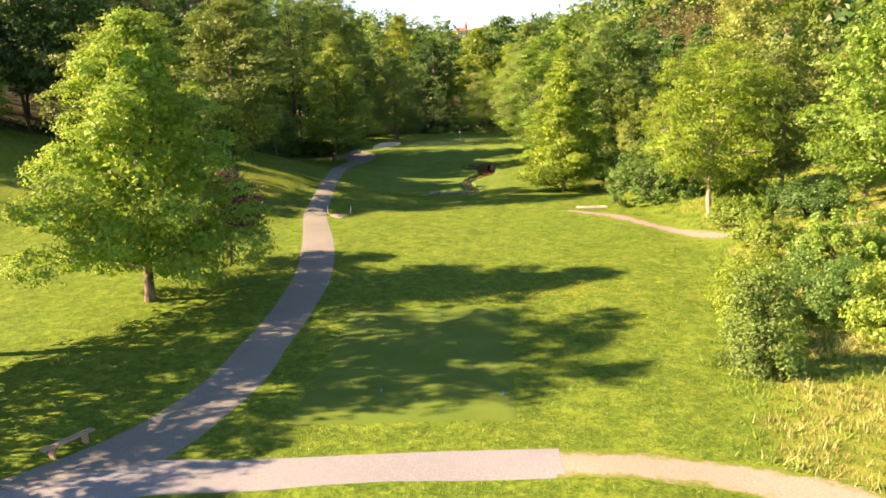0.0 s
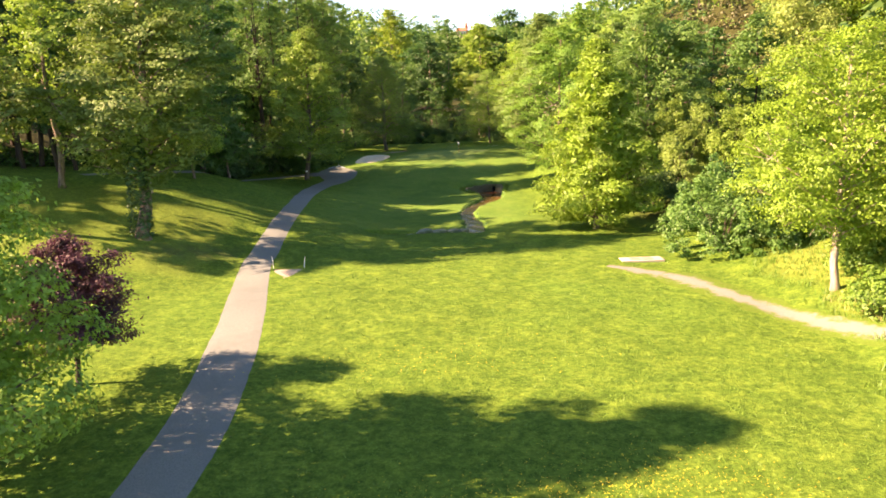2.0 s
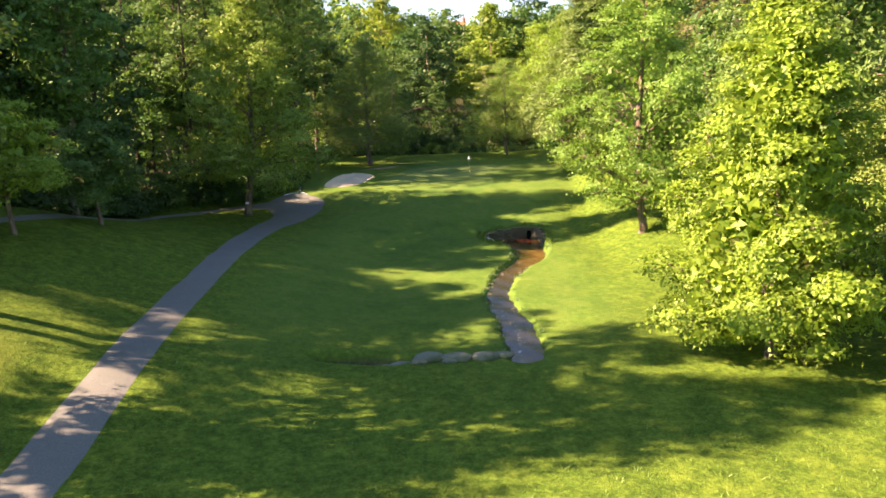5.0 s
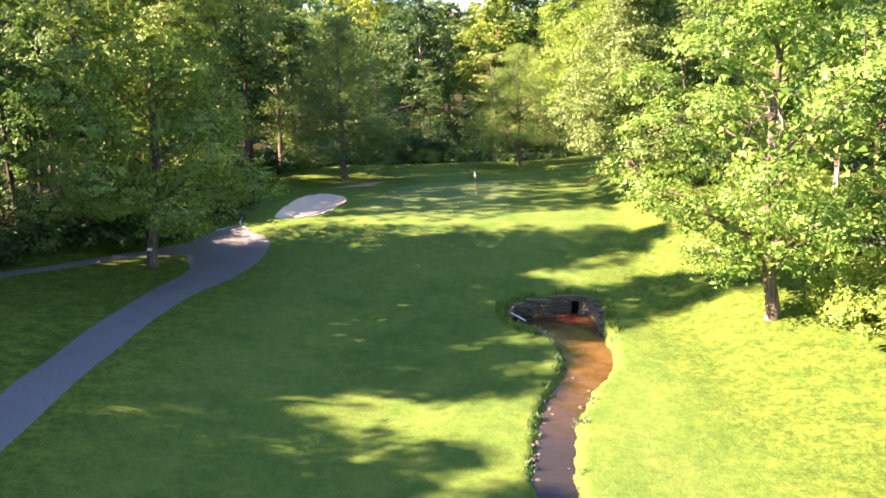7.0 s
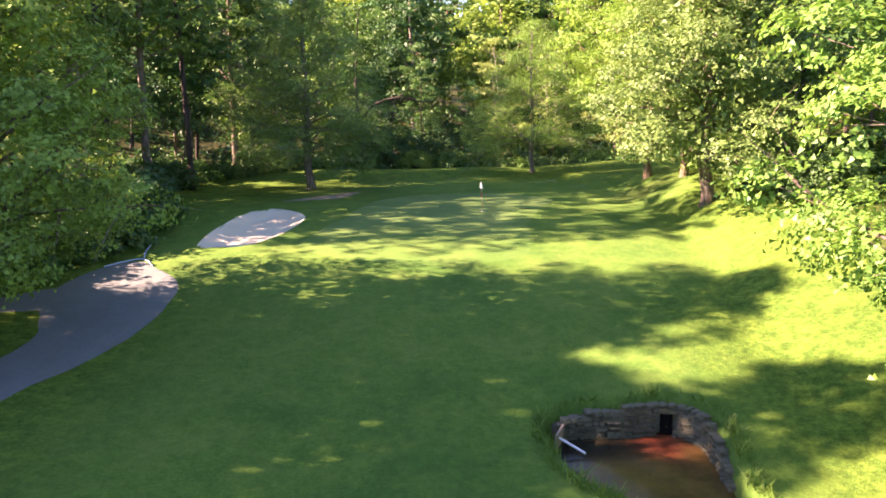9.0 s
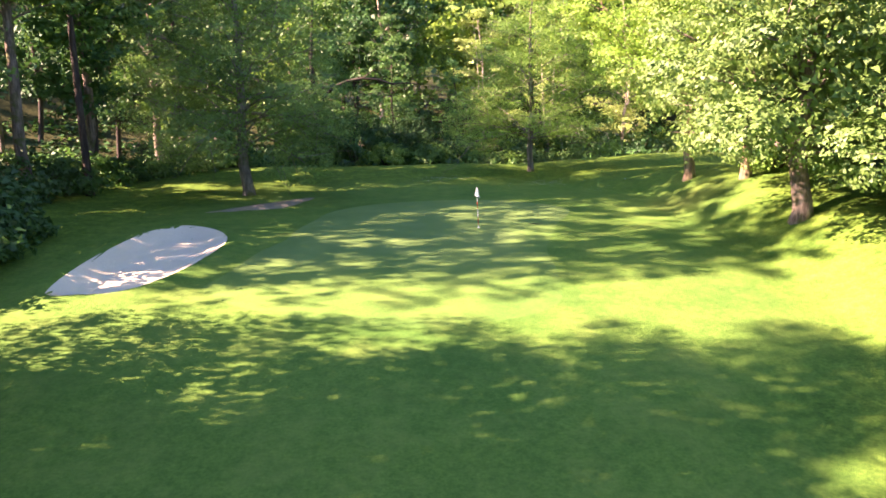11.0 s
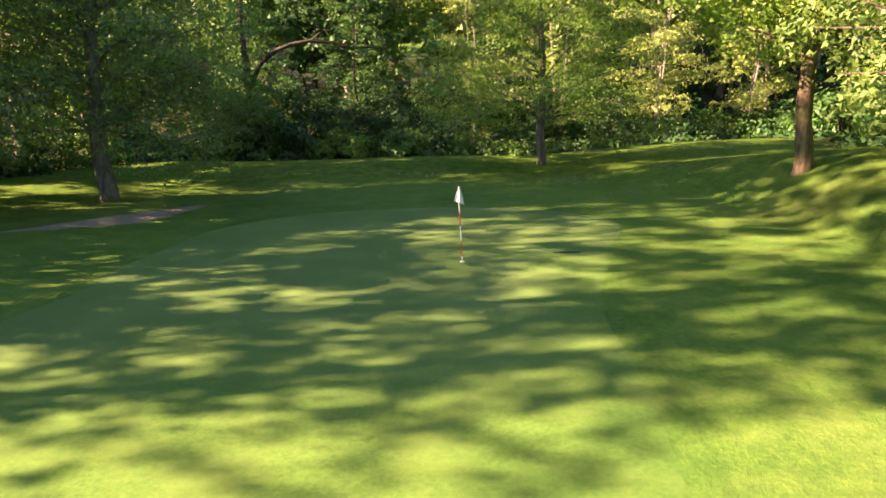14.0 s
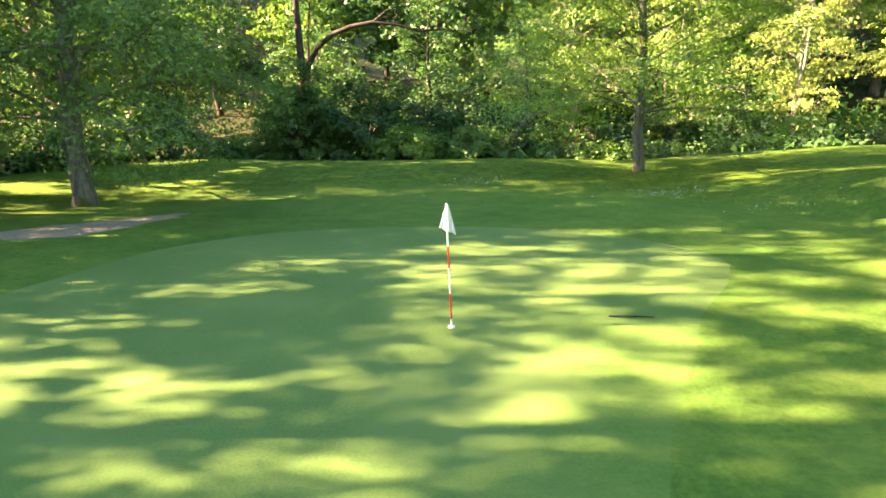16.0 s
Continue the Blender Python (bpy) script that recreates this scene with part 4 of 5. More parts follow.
for x, y, w, h in ((-31.0, 171.5, 1.0, 1.12), (-28.5, 177.0, 0.92, 1.12), (-25.0, 174.3, 0.9, 1.1), (-21.5, 183.0, 0.85, 1.12), (-30.5, 162.2, 0.95, 1.0), (-29.5, 159.0, 0.72, 1.05), (-36.0, 158.4, 0.75, 1.1), (-33.0, 167.6, 0.9, 1.08)):
    copied = plant(copy_thing(thin, Matrix()), x, y, (w, -w))
    copied.matrix_basis = copied.matrix_basis @ Matrix.Scale(h, 4, (0, 0, 1))

# ---- scrub on the rough slope ----
for name, label, x, y, H, R, leaf, seed, squash in (
    ("bramble_thicket", "dense upright dark ivy thicket beside the tee", 15.7, 37.6, 5.4, 1.5, LEAF_OAK, 61, 1.2),
    ("bramble_thicket", "leafy yellow-green bramble thicket at the lawn edge", 17.3, 41.8, 3.0, 2.1, LEAF_BRIGHT, 108, 1.2),
    ("bramble_thicket", "thick bright bramble thicket bordering the lawn", 18.9, 46.6, 3.2, 2.3, LEAF_LIME, 109, 1.2),
    ("bramble_thicket", "low leafy bramble thicket bordering the lawn", 21.9, 53.2, 2.4, 2.3, LEAF_BRIGHT, 110, 1.3),
    ("bramble_thicket", "low green brambles where the track bends", 26.2, 62.0, 1.8, 2.3, LEAF_BRIGHT, 111, 1.2),
    ("bramble_thicket", "sprawling green bramble thicket in dry grass", 22.8, 46.4, 4.0, 3.2, LEAF_OAK, 62, 1.1),
    ("bramble_thicket", "bright bramble thicket among dry grass", 26.0, 42.0, 4.5, 3.6, LEAF_YELLOW, 63, 1.0),
    ("bramble_thicket", "thick green brambles on the slope", 27.5, 53.0, 4.2, 4.0, LEAF_BRIGHT, 65, 1.0),
    ("bramble_thicket", "thick sunlit brambles on the slope", 33.5, 50.0, 5.0, 4.2, LEAF_YELLOW, 66, 1.0),
    ("bramble_thicket", "low yellow-green scrub behind the dirt track", 27.0, 69.5, 2.2, 2.6, LEAF_BRIGHT, 67, 1.0),
    ("bramble_thicket", "green scrub round the bare oak trunk", 29.5, 75.5, 3.4, 3.2, LEAF_BRIGHT, 68, 1.0),
    ("bramble_thicket", "low scrub beside the dirt track", 31.5, 67.0, 3.0, 3.2, LEAF_GREEN, 69, 1.0),
    ("hazel_bush", "large rounded green hazel bush", 23.6, 89.0, 6.8, 4.6, LEAF_OAK, 70, 1.0),
    ("hazel_bush", "large leafy hazel bush on the slope", 28.5, 88.5, 7.0, 4.4, LEAF_GREEN, 71, 1.0),
    ("hazel_bush", "leafy green bush behind the tree", 26.0, 98.0, 6.0, 4.0, LEAF_GREEN, 72, 1.0),
    ("sallow_bush", "tall pale olive sallow bush below the oak", 28.2, 114.0, 11.6, 3.9, LEAF_PALE, 73, 1.0),
    ("hazel_bush", "tall bright green hazel beside the sallow", 32.6, 112.0, 11.2, 3.6, LEAF_BRIGHT, 107, 1.0),
    ("hazel_bush", "shaded green bush below the slope", 24.5, 111.0, 4.5, 3.4, LEAF_DEEP, 74, 1.0),
    ("hazel_bush", "bright bush on the sunny slope", 34.0, 99.0, 7.0, 4.6, LEAF_BRIGHT, 75, 1.0),
    ("hazel_bush", "bright bush below the willows", 35.5, 90.0, 7.5, 4.6, LEAF_YELLOW, 76, 1.0),
    ("bramble_thicket", "leafy scrub under the stream oak", 21.0, 130.6, 3.0, 2.6, LEAF_YELLOW, 77, 1.2),
    ("bramble_thicket", "leafy scrub under the bank trees", 23.5, 160.0, 3.0, 3.0, LEAF_GREEN, 78, 1.3),
    ("laurel_bush", "tall dark evergreen shrub behind the mound", -4.6, 204.8, 6.2, 3.4, LEAF_DEEP, 101, 1.0),
    ("laurel_bush", "broad dark evergreen shrub behind the mound", 0.4, 206.0, 6.4, 3.8, LEAF_DEEP, 102, 1.0),
    ("laurel_bush", "dark green shrub in the shade of the wood", -9.5, 207.0, 6.0, 3.4, LEAF_GREEN, 103, 1.0),
    ("laurel_bush", "leafy green shrub at the foot of the crooked tree", -8.0, 202.6, 5.2, 2.6, LEAF_GREEN, 106, 0.8),
    ("bramble_hedge", "low bright green bramble hedge along the mound", -1.5, 202.6, 2.0, 2.4, LEAF_BRIGHT, 104, 0.5),
    ("bramble_hedge", "low green bramble hedge at the wood foot", 2.6, 202.9, 1.8, 2.4, LEAF_OAK, 105, 0.5),
    ("bramble_thicket", "sunlit scrub between the bank trees", 22.5, 174.5, 2.2, 2.2, LEAF_YELLOW, 79, 1.3),
):
    n = int(70 + 18 * R * H / 4)
    per, size = (130, 0.14) if y < 60 and x < 24 else (84, 0.20)
    plant(make_bush(name, label, H, R, leaf, seed, n, per, size, 0.6, squash=squash), x, y)

# ---- the woods ----
WOOD = [
    make_tree("wood_tree", "tall green tree in the woodland", 20.0, 5.2, 4.0, "egg", LEAF_GREEN, BARK_DARK, 31, 0.26, 14, 3300, 0.46, 0.6, core=420, group="woodland trees"),
    make_tree("wood_tree", "tall dark green tree in the woodland", 22.0, 5.0, 5.5, "oval", LEAF_DEEP, BARK_DARK, 32, 0.28, 14, 3300, 0.46, 0.6, core=420, group="woodland trees"),
    make_tree("wood_tree", "yellow-green tree in the woodland", 19.0, 5.0, 3.5, "egg", LEAF_BRIGHT, BARK, 33, 0.24, 14, 3300, 0.46, 0.6, core=420, group="woodland trees"),
    make_tree("wood_tree", "thin-crowned green tree in the woodland", 21.0, 4.6, 6.5, "egg", LEAF_DEEP, BARK, 34, 0.24, 16, 3800, 0.38, 0.6, core=220, group="woodland trees"),
    make_tree("wood_tree", "slender multi-stemmed green tree in the woodland", 18.0, 4.4, 5.0, "oval", LEAF_OAK, BARK_PALE, 35, 0.2, 18, 3600, 0.38, 0.6, stems=3, core=220, group="woodland trees"),
]
BUSHES = [
    make_bush("understorey_bush", "dense dark green shrub at the wood edge", 3.2, 2.6, LEAF_DEEP, 41, 42, 30, 0.34, 0.8, group="wood edge shrubs"),
    make_bush("understorey_bush", "leafy green shrub at the wood edge", 2.6, 2.4, LEAF_GREEN, 42, 42, 30, 0.32, 0.8, group="wood edge shrubs"),
    make_bush("understorey_bush", "yellow-green bramble shrub at wood edge", 2.2, 2.6, LEAF_BRIGHT, 43, 42, 30, 0.30, 0.8, group="wood edge shrubs"),
]
used = set()


def put(kinds, pick, x, y, scale, rng):
    ob = kinds[pick]
    if pick in used and kinds is WOOD or (pick + 10) in used and kinds is BUSHES:
        ob = copy_thing(ob, Matrix())
    used.add(pick if kinds is WOOD else pick + 10)
    s = scale
    ob.matrix_basis = Matrix.Translation((x, y, gz(x, y) - 0.15)) @ Matrix.Rotation(rng.uniform(0, 6.28), 4, "Z") @ Matrix.Diagonal((s * rng.uniform(0.9, 1.15), s * rng.uniform(0.9, 1.15), s, 1))


def along(line, offset, gap, rng, jitter=1.0):
    """Places beside a line, at that distance to its left."""
    line = spline(line, 0.5)
    way = unit(np.gradient(line, axis=0))
    run = np.r_[0, np.cumsum(np.linalg.norm(np.diff(line, axis=0), axis=1))]
    for s in np.arange(gap * 0.5, run[-1], gap):
        i = min(int(np.searchsorted(run, s)), len(line) - 1)
        p = line[i] + offset * np.array([-way[i, 1], way[i, 0]]) + rng.normal(size=2) * jitter
        yield p


def highest(x, y):
    """How high the wood on the west side grows: lower in the glades, where the low sun comes over it."""
    s = y - 0.087 * x
    allowed = 40.0
    for s0, s1, lit in ((97.5, 109.0, -27.0), (118.6, 126.0, -5.0), (126.0, 132.0, 6.0), (140.8, 144.6, 9.0), (153.6, 157.0, -15.0), (204.0, 245.0, 4.0)):
        if s0 - 2.2 < s < s1 + 2.2:
            allowed = min(allowed, max(0.0, (lit - x) * 0.589 + gz(lit, s + 0.087 * lit) - gz(x, y) - 1.0))
    return allowed


LEFT_EDGE = [(-96, 84), (-58, 96), (-46, 110), (-38, 121), (-32, 136), (-28.5, 152), (-25, 160), (-23.5, 170), (-23, 181), (-20, 192), (-12, 202)]
BACK_EDGE = [(-12, 202), (0, 204.5), (14, 206), (28, 207), (40, 205)]
RIGHT_EDGE = [(36, 204), (31, 190), (28, 178), (27.5, 165), (27, 150), (26, 138), (29, 126), (33, 112), (36, 100)]
rng = np.random.default_rng(5)
for offset, gap, scale in ((4.0, 7.0, 0.95), (10.0, 8.0, 1.1), (19.0, 7.5, 0.95), (31.0, 16.0, 0.95)):
    for p in along(LEFT_EDGE, offset, gap, rng):
        pick, size = int(rng.choice(5, p=(0.17, 0.60, 0.03, 0.16, 0.04))), scale * rng.uniform(0.85, 1.12)
        s = p[1] - 0.087 * p[0]
        if 160 < s < 190 and pick < 2 and offset < 15:
            pick += 3
        if 160 < s < 187 and offset < 15 and rng.uniform() < 0.5:
            continue
        if 159 < s < 167 and offset < 25 and rng.uniform() < 0.35:
            continue
        if 126 < s < 153:
            pick, size = (0 if pick == 0 else 1), size * (1.2 if 143 < s < 149.5 else 1.12)
        if 146 < s < 152.5 and offset > 5 and int(p[0] * 10) % 4 == 0:
            continue
        size = min(size, highest(p[0], p[1]) / 21.0)
        if size > 0.35:
            put(WOOD, pick, p[0], p[1], size, rng)
BACKWOOD = [
    make_tree("back_tree", "feathery pale green tree behind the green", 17.0, 5.0, 2.5, "egg", LEAF_SUNNY, BARK_PALE, 81, 0.2, 24, 10000, 0.24, stems=2, droop=0.1, core=120, group="trees behind the green"),
    make_tree("back_tree", "shady green tree behind the green", 21.0, 5.6, 2.5, "egg", LEAF_GREEN, BARK_DARK, 82, 0.26, 24, 11000, 0.24, droop=0.1, core=400, group="trees behind the green"),
    make_tree("back_tree", "thin olive tree behind the green", 18.0, 4.6, 4.5, "oval", LEAF_PALE, BARK, 83, 0.2, 24, 9500, 0.23, stems=3, core=120, group="trees behind the green"),
]
back_used = set()
for offset, gap, scale in ((5.0, 8.0, 0.8), (11.0, 8.5, 1.0), (20.0, 7.0, 1.15)):
    for p in along(BACK_EDGE, offset, gap, rng):
        size = scale * rng.uniform(0.85, 1.1) * (0.72 if p[0] < 6 else 1.0)
        if offset < 15:
            # right of x = 6 the leaf colour itself is brighter, as if sunlit
            k = 1 if p[0] < 6 and rng.uniform() < 0.95 else int(rng.choice((0, 0, 2)))
            ob = copy_thing(BACKWOOD[k], Matrix()) if k in back_used else BACKWOOD[k]
            back_used.add(k)
            ob.matrix_basis = Matrix.Translation((p[0], p[1], gz(p[0], p[1]) - 0.15)) @ Matrix.Rotation(rng.uniform(0, 6.28), 4, "Z") @ Matrix.Scale(size, 4)
        else:
            put(WOOD, int(rng.choice(5, p=(0.4, 0.4, 0.1, 0.1, 0.0))) if p[0] < 6 else int(rng.choice(5, p=(0.2, 0.1, 0.4, 0.1, 0.2))), p[0], p[1], size * 1.15, rng)
for x, y, k, size in ((-22, 226, 0, 1.0), (-14, 229, 1, 0.95), (-7, 232, 0, 1.0), (-27, 236, 1, 1.0), (-18, 246, 0, 1.1), (-5, 248, 1, 1.0), (18, 236, 2, 1.0), (26, 230, 2, 1.0), (8, 246, 2, 1.1), (22, 248, 0, 1.0), (33, 240, 2, 1.1), (36, 224, 2, 1.0)):
    put(WOOD, k, x, y, size, rng)
for k in range(3):
    if k not in back_used:
        BACKWOOD[k].matrix_basis = Matrix.Translation((20.0 + 7 * k, 213.0, gz(20.0 + 7 * k, 213.0) - 0.15))
for offset, gap, scale in ((3.0, 9.0, 0.8), (10.0, 9.5, 0.95), (19.0, 12.0, 1.0)):
    for p in along(RIGHT_EDGE, offset, gap, rng):
        pick, size = int(rng.choice(5, p=(0.35, 0.2, 0.27, 0.08, 0.10))), scale * rng.uniform(0.8, 1.1)
        # the open hillside shows above the scrub here
        if p[1] > 135 or p[0] < 18.4 + 0.37 * (p[1] - 90):
            put(WOOD, pick, p[0], p[1], size, rng)
for p in along(LEFT_EDGE[3:], 1.0, 3.0, rng, 0.5):
    put(BUSHES, int(rng.choice(3, p=(0.6, 0.35, 0.05))), p[0], p[1], rng.uniform(0.6, 1.2), rng)
for k in range(5):
    if k not in used:
        put(WOOD, k, -52.0 - 6 * k, 182.0 + 3 * k, 1.0, rng)
for x, y in ((-40.0, 109.2), (-44.5, 110.6), (-39.5, 112.0), (-49.0, 109.0)):
    put(WOOD, 1, x, y, ((4.0 - x) * 0.589 + gz(4.0, 114.0) - gz(x, y)) / 22.0, rng)
for x, y, size in ((-38.0, 117.0, 0.74), (-44.0, 113.5, 0.9)):
    put(WOOD, int(rng.integers(2)), x, y, size, rng)
for y in (158.5, 163.0, 167.5, 172.0, 177.0, 182.0, 187.0, 192.0):
    put(WOOD, int(rng.integers(2)), -38.0 + rng.normal() * 1.5, y, 0.64, rng)
for p in along([(-28, 150.5), (-23.8, 152.6), (-21.2, 156.5), (-19.8, 161), (-20.5, 168)], 0.0, 1.6, rng, 0.3):
    put(BUSHES, int(rng.choice(3, p=(0.6, 0.4, 0.0))), p[0], p[1], rng.uniform(0.8, 1.25), rng)
for p in along(BACK_EDGE, 0.6, 2.2, rng, 0.4):
    put(BUSHES, int(rng.choice(3, p=(0.4, 0.5, 0.1))), p[0], p[1], rng.uniform(0.45, 0.8), rng)
for p in along(BACK_EDGE, 4.5, 3.6, rng, 0.9):
    put(BUSHES, int(rng.choice(3, p=(0.4, 0.4, 0.2))), p[0], p[1], rng.uniform(0.9, 1.5), rng)
for p in along(RIGHT_EDGE, 0.5, 4.5, rng, 0.8):
    put(BUSHES, int(rng.choice(3, p=(0.2, 0.4, 0.4))), p[0], p[1], rng.uniform(0.8, 1.3), rng)


for k in range(3):
    if k + 10 not in used:
        put(BUSHES, k, -27.0, 172.0 + 3 * k, 1.0, rng)


def far_woods():
    """Wooded hillsides all round, too far to tell single trees."""
    rng = np.random.default_rng(77)
    for name, leaf, count in (("far_wood", LEAF_GREEN, 330), ("far_wood", LEAF_DEEP, 330), ("far_wood", LEAF_OLIVE, 90), ("far_wood", LEAF_BRIGHT, 90)):
        s = Shape()
        spots = []
        for _ in range(count):
            for _try in range(30):
                x, y = rng.uniform(-260, 260), 60 + 700 * rng.uniform(0, 1) ** 1.3
                if ((abs(x) > 60 if y < 222 else abs(x) > 45) if y < 240 else True) and abs(x) < 60 + y * 0.5 and not (abs(x - 17) < 16 and y > 610):
                    break
            h = rng.uniform(11, 17) if x > 8 or y < 240 else rng.uniform(17, 25)
            z = gz(x, y)
            n = 10
            a, u = rng.uniform(0, 6.28, n), rng.uniform(0.2, 1, n)
            r = 4.8 * np.sqrt(1 - (u * 0.95 - 0.1) ** 2) * rng.uniform(0.5, 1, n)
            spots.append(np.stack([x + np.cos(a) * r, y + np.sin(a) * r, z + u * h], 1))
        clusters(s, np.concatenate(spots), 2.3, 12, 1.5, rng, flat=0.8)
        tagged(new(name, s.mesh(name, leaf)), "distant wooded hillside", "woodland", kind="stuff")


far_woods()


def heath():
    """Low scrub and heather over the open hillside."""
    rng = np.random.default_rng(31)
    brown = leaf_material("heather_brown", (0.075, 0.066, 0.038), (0.135, 0.120, 0.070), (0.14, 0.12, 0.06), 0.3)
    for leaf, label, n, x0, x1, y0, y1 in ((LEAF_OLIVE, "olive scrub on the hillside", 1300, 44, 150, 150, 340), (LEAF_GREEN, "green bushes on the hillside", 420, 44, 140, 150, 320),
                                          (brown, "brown heather on the steep hillside", 420, 56, 98, 185, 262)):
        x, y = rng.uniform(x0, x1, n), rng.uniform(y0, y1, n)
        s = Shape()
        clusters(s, np.stack([x, y, ground(x, y) + 0.8], 1), 2.1, 26, 0.75, rng, flat=0.7)
        tagged(new("heath_scrub", s.mesh("heath_scrub", leaf)), label, "scrub", kind="stuff")


heath()


def undergrowth():
    """Ivy, nettles and seedlings over the floor of the woods."""
    rng = np.random.default_rng(9)
    for leaf, n, label in ((LEAF_IVY, 26000, "dark ivy and nettles on the wood floor"), (LEAF_GREEN, 20000, "green seedlings and brambles on the wood floor")):
        x, y = rng.uniform(-60, 60, n * 3), rng.uniform(100, 240, n * 3)
        left = np.interp(y, WOOD_EDGE[:, 1], WOOD_EDGE[:, 0], left=-60, right=60)
        ok = ((x < left - 1) & (y < 202)) | (y > 204 + np.sin(x)) | ((x > 28) & (y > 110))
        patch = np.sin(x * 0.45 + np.sin(y * 0.3) * 2) * np.sin(y * 0.38 + 1.3 * np.sin(x * 0.21)) > (-0.5 if leaf is LEAF_IVY else 0.05)
        pick = np.flatnonzero(ok & patch)[:n]
        x, y = x[pick], y[pick]
        c = np.stack([x, y, ground(x, y) + rng.uniform(0.02, 0.75, len(x)) ** 1.5], 1)
        s = Shape()
        leaves(s, c, unit(rng.normal(size=(len(x), 3)) * 0.5 + (0, 0, 1)), 0.55, rng, 0.9)
        tagged(new("undergrowth", s.mesh("undergrowth", leaf)), label, "undergrowth", kind="stuff")


undergrowth()


# ---- things on the ground ----
def box(shape, size, m, taper=0.0):
    """A box of that size about its own origin, moved by the matrix m."""
    x, y, z = (v / 2 for v in size)
    k = 1 - taper
    v = [(-x, -y, -z), (x, -y, -z), (x, y, -z), (-x, y, -z), (-x * k, -y * k, z), (x * k, -y * k, z), (x * k, y * k, z), (-x * k, y * k, z)]
    f = [(0, 3, 2, 1), (4, 5, 6, 7), (0, 1, 5, 4), (1, 2, 6, 5), (2, 3, 7, 6), (3, 0, 4, 7)]
    shape.add([m @ Vector(p) for p in v], f)


def bevelled(name, size, mat, width=0.012):
    """A box mesh with its edges broken."""
    bm = bmesh.new()
    bmesh.ops.create_cube(bm, size=1.0)
    bmesh.ops.scale(bm, vec=size, verts=bm.verts)
    bmesh.ops.bevel(bm, geom=bm.edges[:], offset=width, segments=2, affect="EDGES")
    me = bpy.data.meshes.new(name)
    bm.to_mesh(me)
    bm.free()
    me.materials.append(mat)
    return me


def build_flag():
    base, top = Vector((3.75, 169.3, gz(3.75, 169.3) + 0.03)), Vector((3.66, 169.42, gz(3.75, 169.3) + 2.16))
    root = thing("golf_flag", "white golf flag hanging on a red and white pin", "flag")
    root.location = base
    way = top - base
    marks = ((0.0, 0.07, WHITE), (0.07, 0.275, RED), (0.275, 0.48, WHITE), (0.48, 0.655, RED), (0.655, 1.0, WHITE))
    for a, b, mat in marks:
        s = Shape()
        tube(s, [way * a, way * ((a + b) / 2), way * b], [0.017] * 3, 10)
        part("pin_section", s.mesh("pin_section", mat, True), root, "red band of the pin" if mat is RED else "white band of the pin")
    s = Shape()
    tube(s, [(0, 0, -0.02), (0, 0, 0.02), (0, 0, 0.028)], [0.06, 0.058, 0.02], 16)
    part("cup_rim", s.mesh("cup_rim", WHITE, True), root, "white rim of the hole")
    # a limp cloth: folds that fan out from the pin's top
    nu, nv = 22, 12
    u, v = np.meshgrid(np.linspace(0, 1, nu), np.linspace(0, 1, nv))
    drop = v * (0.40 + 0.12 * u)
    wide = 0.02 + 0.135 * v ** 0.9
    x = (u - 0.45) * 2 * wide * np.where(u < 0.45, 1.1, 0.75) + 0.02
    y = 0.035 * np.sin(u * 9.0 + 0.6) * (0.3 + v) - 0.02
    pts = np.stack([x, y, way.z - 0.02 - drop], -1)
    pts[..., 0] += way.x * (1 - drop / 2.1)
    pts[..., 1] += way.y * (1 - drop / 2.1)
    i = np.arange(nu * nv).reshape(nv, nu)
    s = Shape()
    s.add(pts, np.stack([i[:-1, :-1], i[:-1, 1:], i[1:, 1:], i[1:, :-1]], -1).reshape(-1, 4))
    cloth = part("flag_cloth", s.mesh("flag_cloth", CLOTH, True), root, "limp white cloth")
    thick = cloth.modifiers.new("thickness", "SOLIDIFY")
    thick.thickness = 0.004


build_flag()


def build_bench():
    root = thing("park_bench", "weathered backless wooden bench on shaded grass", "bench")
    x, y = -14.9, 31.3
    root.location = (x, y, gz(x, y))
    root.rotation_euler = (0, 0, math.atan2(1.6, 0.85))
    plank = bevelled("seat_plank", (2.3, 0.19, 0.055), TIMBER)
    for k in (-0.11, 0.11):
        part("seat_plank", plank, root).location = (0, k, 0.46)
    leg = bevelled("leg", (0.11, 0.36, 0.46), TIMBER, 0.015)
    for k in (-0.75, 0.75):
        part("leg", leg, root).location = (k, 0, 0.20)


build_bench()


def build_tee_mats():
    x0, x1, y0, y1 = 15.5, 18.9, 88.1, 89.6
    zc = gz(17.2, 88.8)
    root = thing("tee_platform", "pale concrete tee platform with two worn mats", "platform")
    root.location = ((x0 + x1) / 2, (y0 + y1) / 2, zc)
    part("slab", bevelled("slab", (x1 - x0, y1 - y0, 0.22), SLAB, 0.02), root).location = (0, 0, 0.02)
    mat = plain_ground("worn_mat", (0.19, 0.17, 0.13), (0.27, 0.24, 0.19), (0.22, 0.22, 0.14), 3.0, 0.2)
    mesh = bevelled("mat", (0.86, 0.9, 0.03), mat, 0.006)
    for x in (-0.5, 0.5):
        part("mat", mesh, root, "worn beige mat").location = (x, 0.05, 0.142)


build_tee_mats()


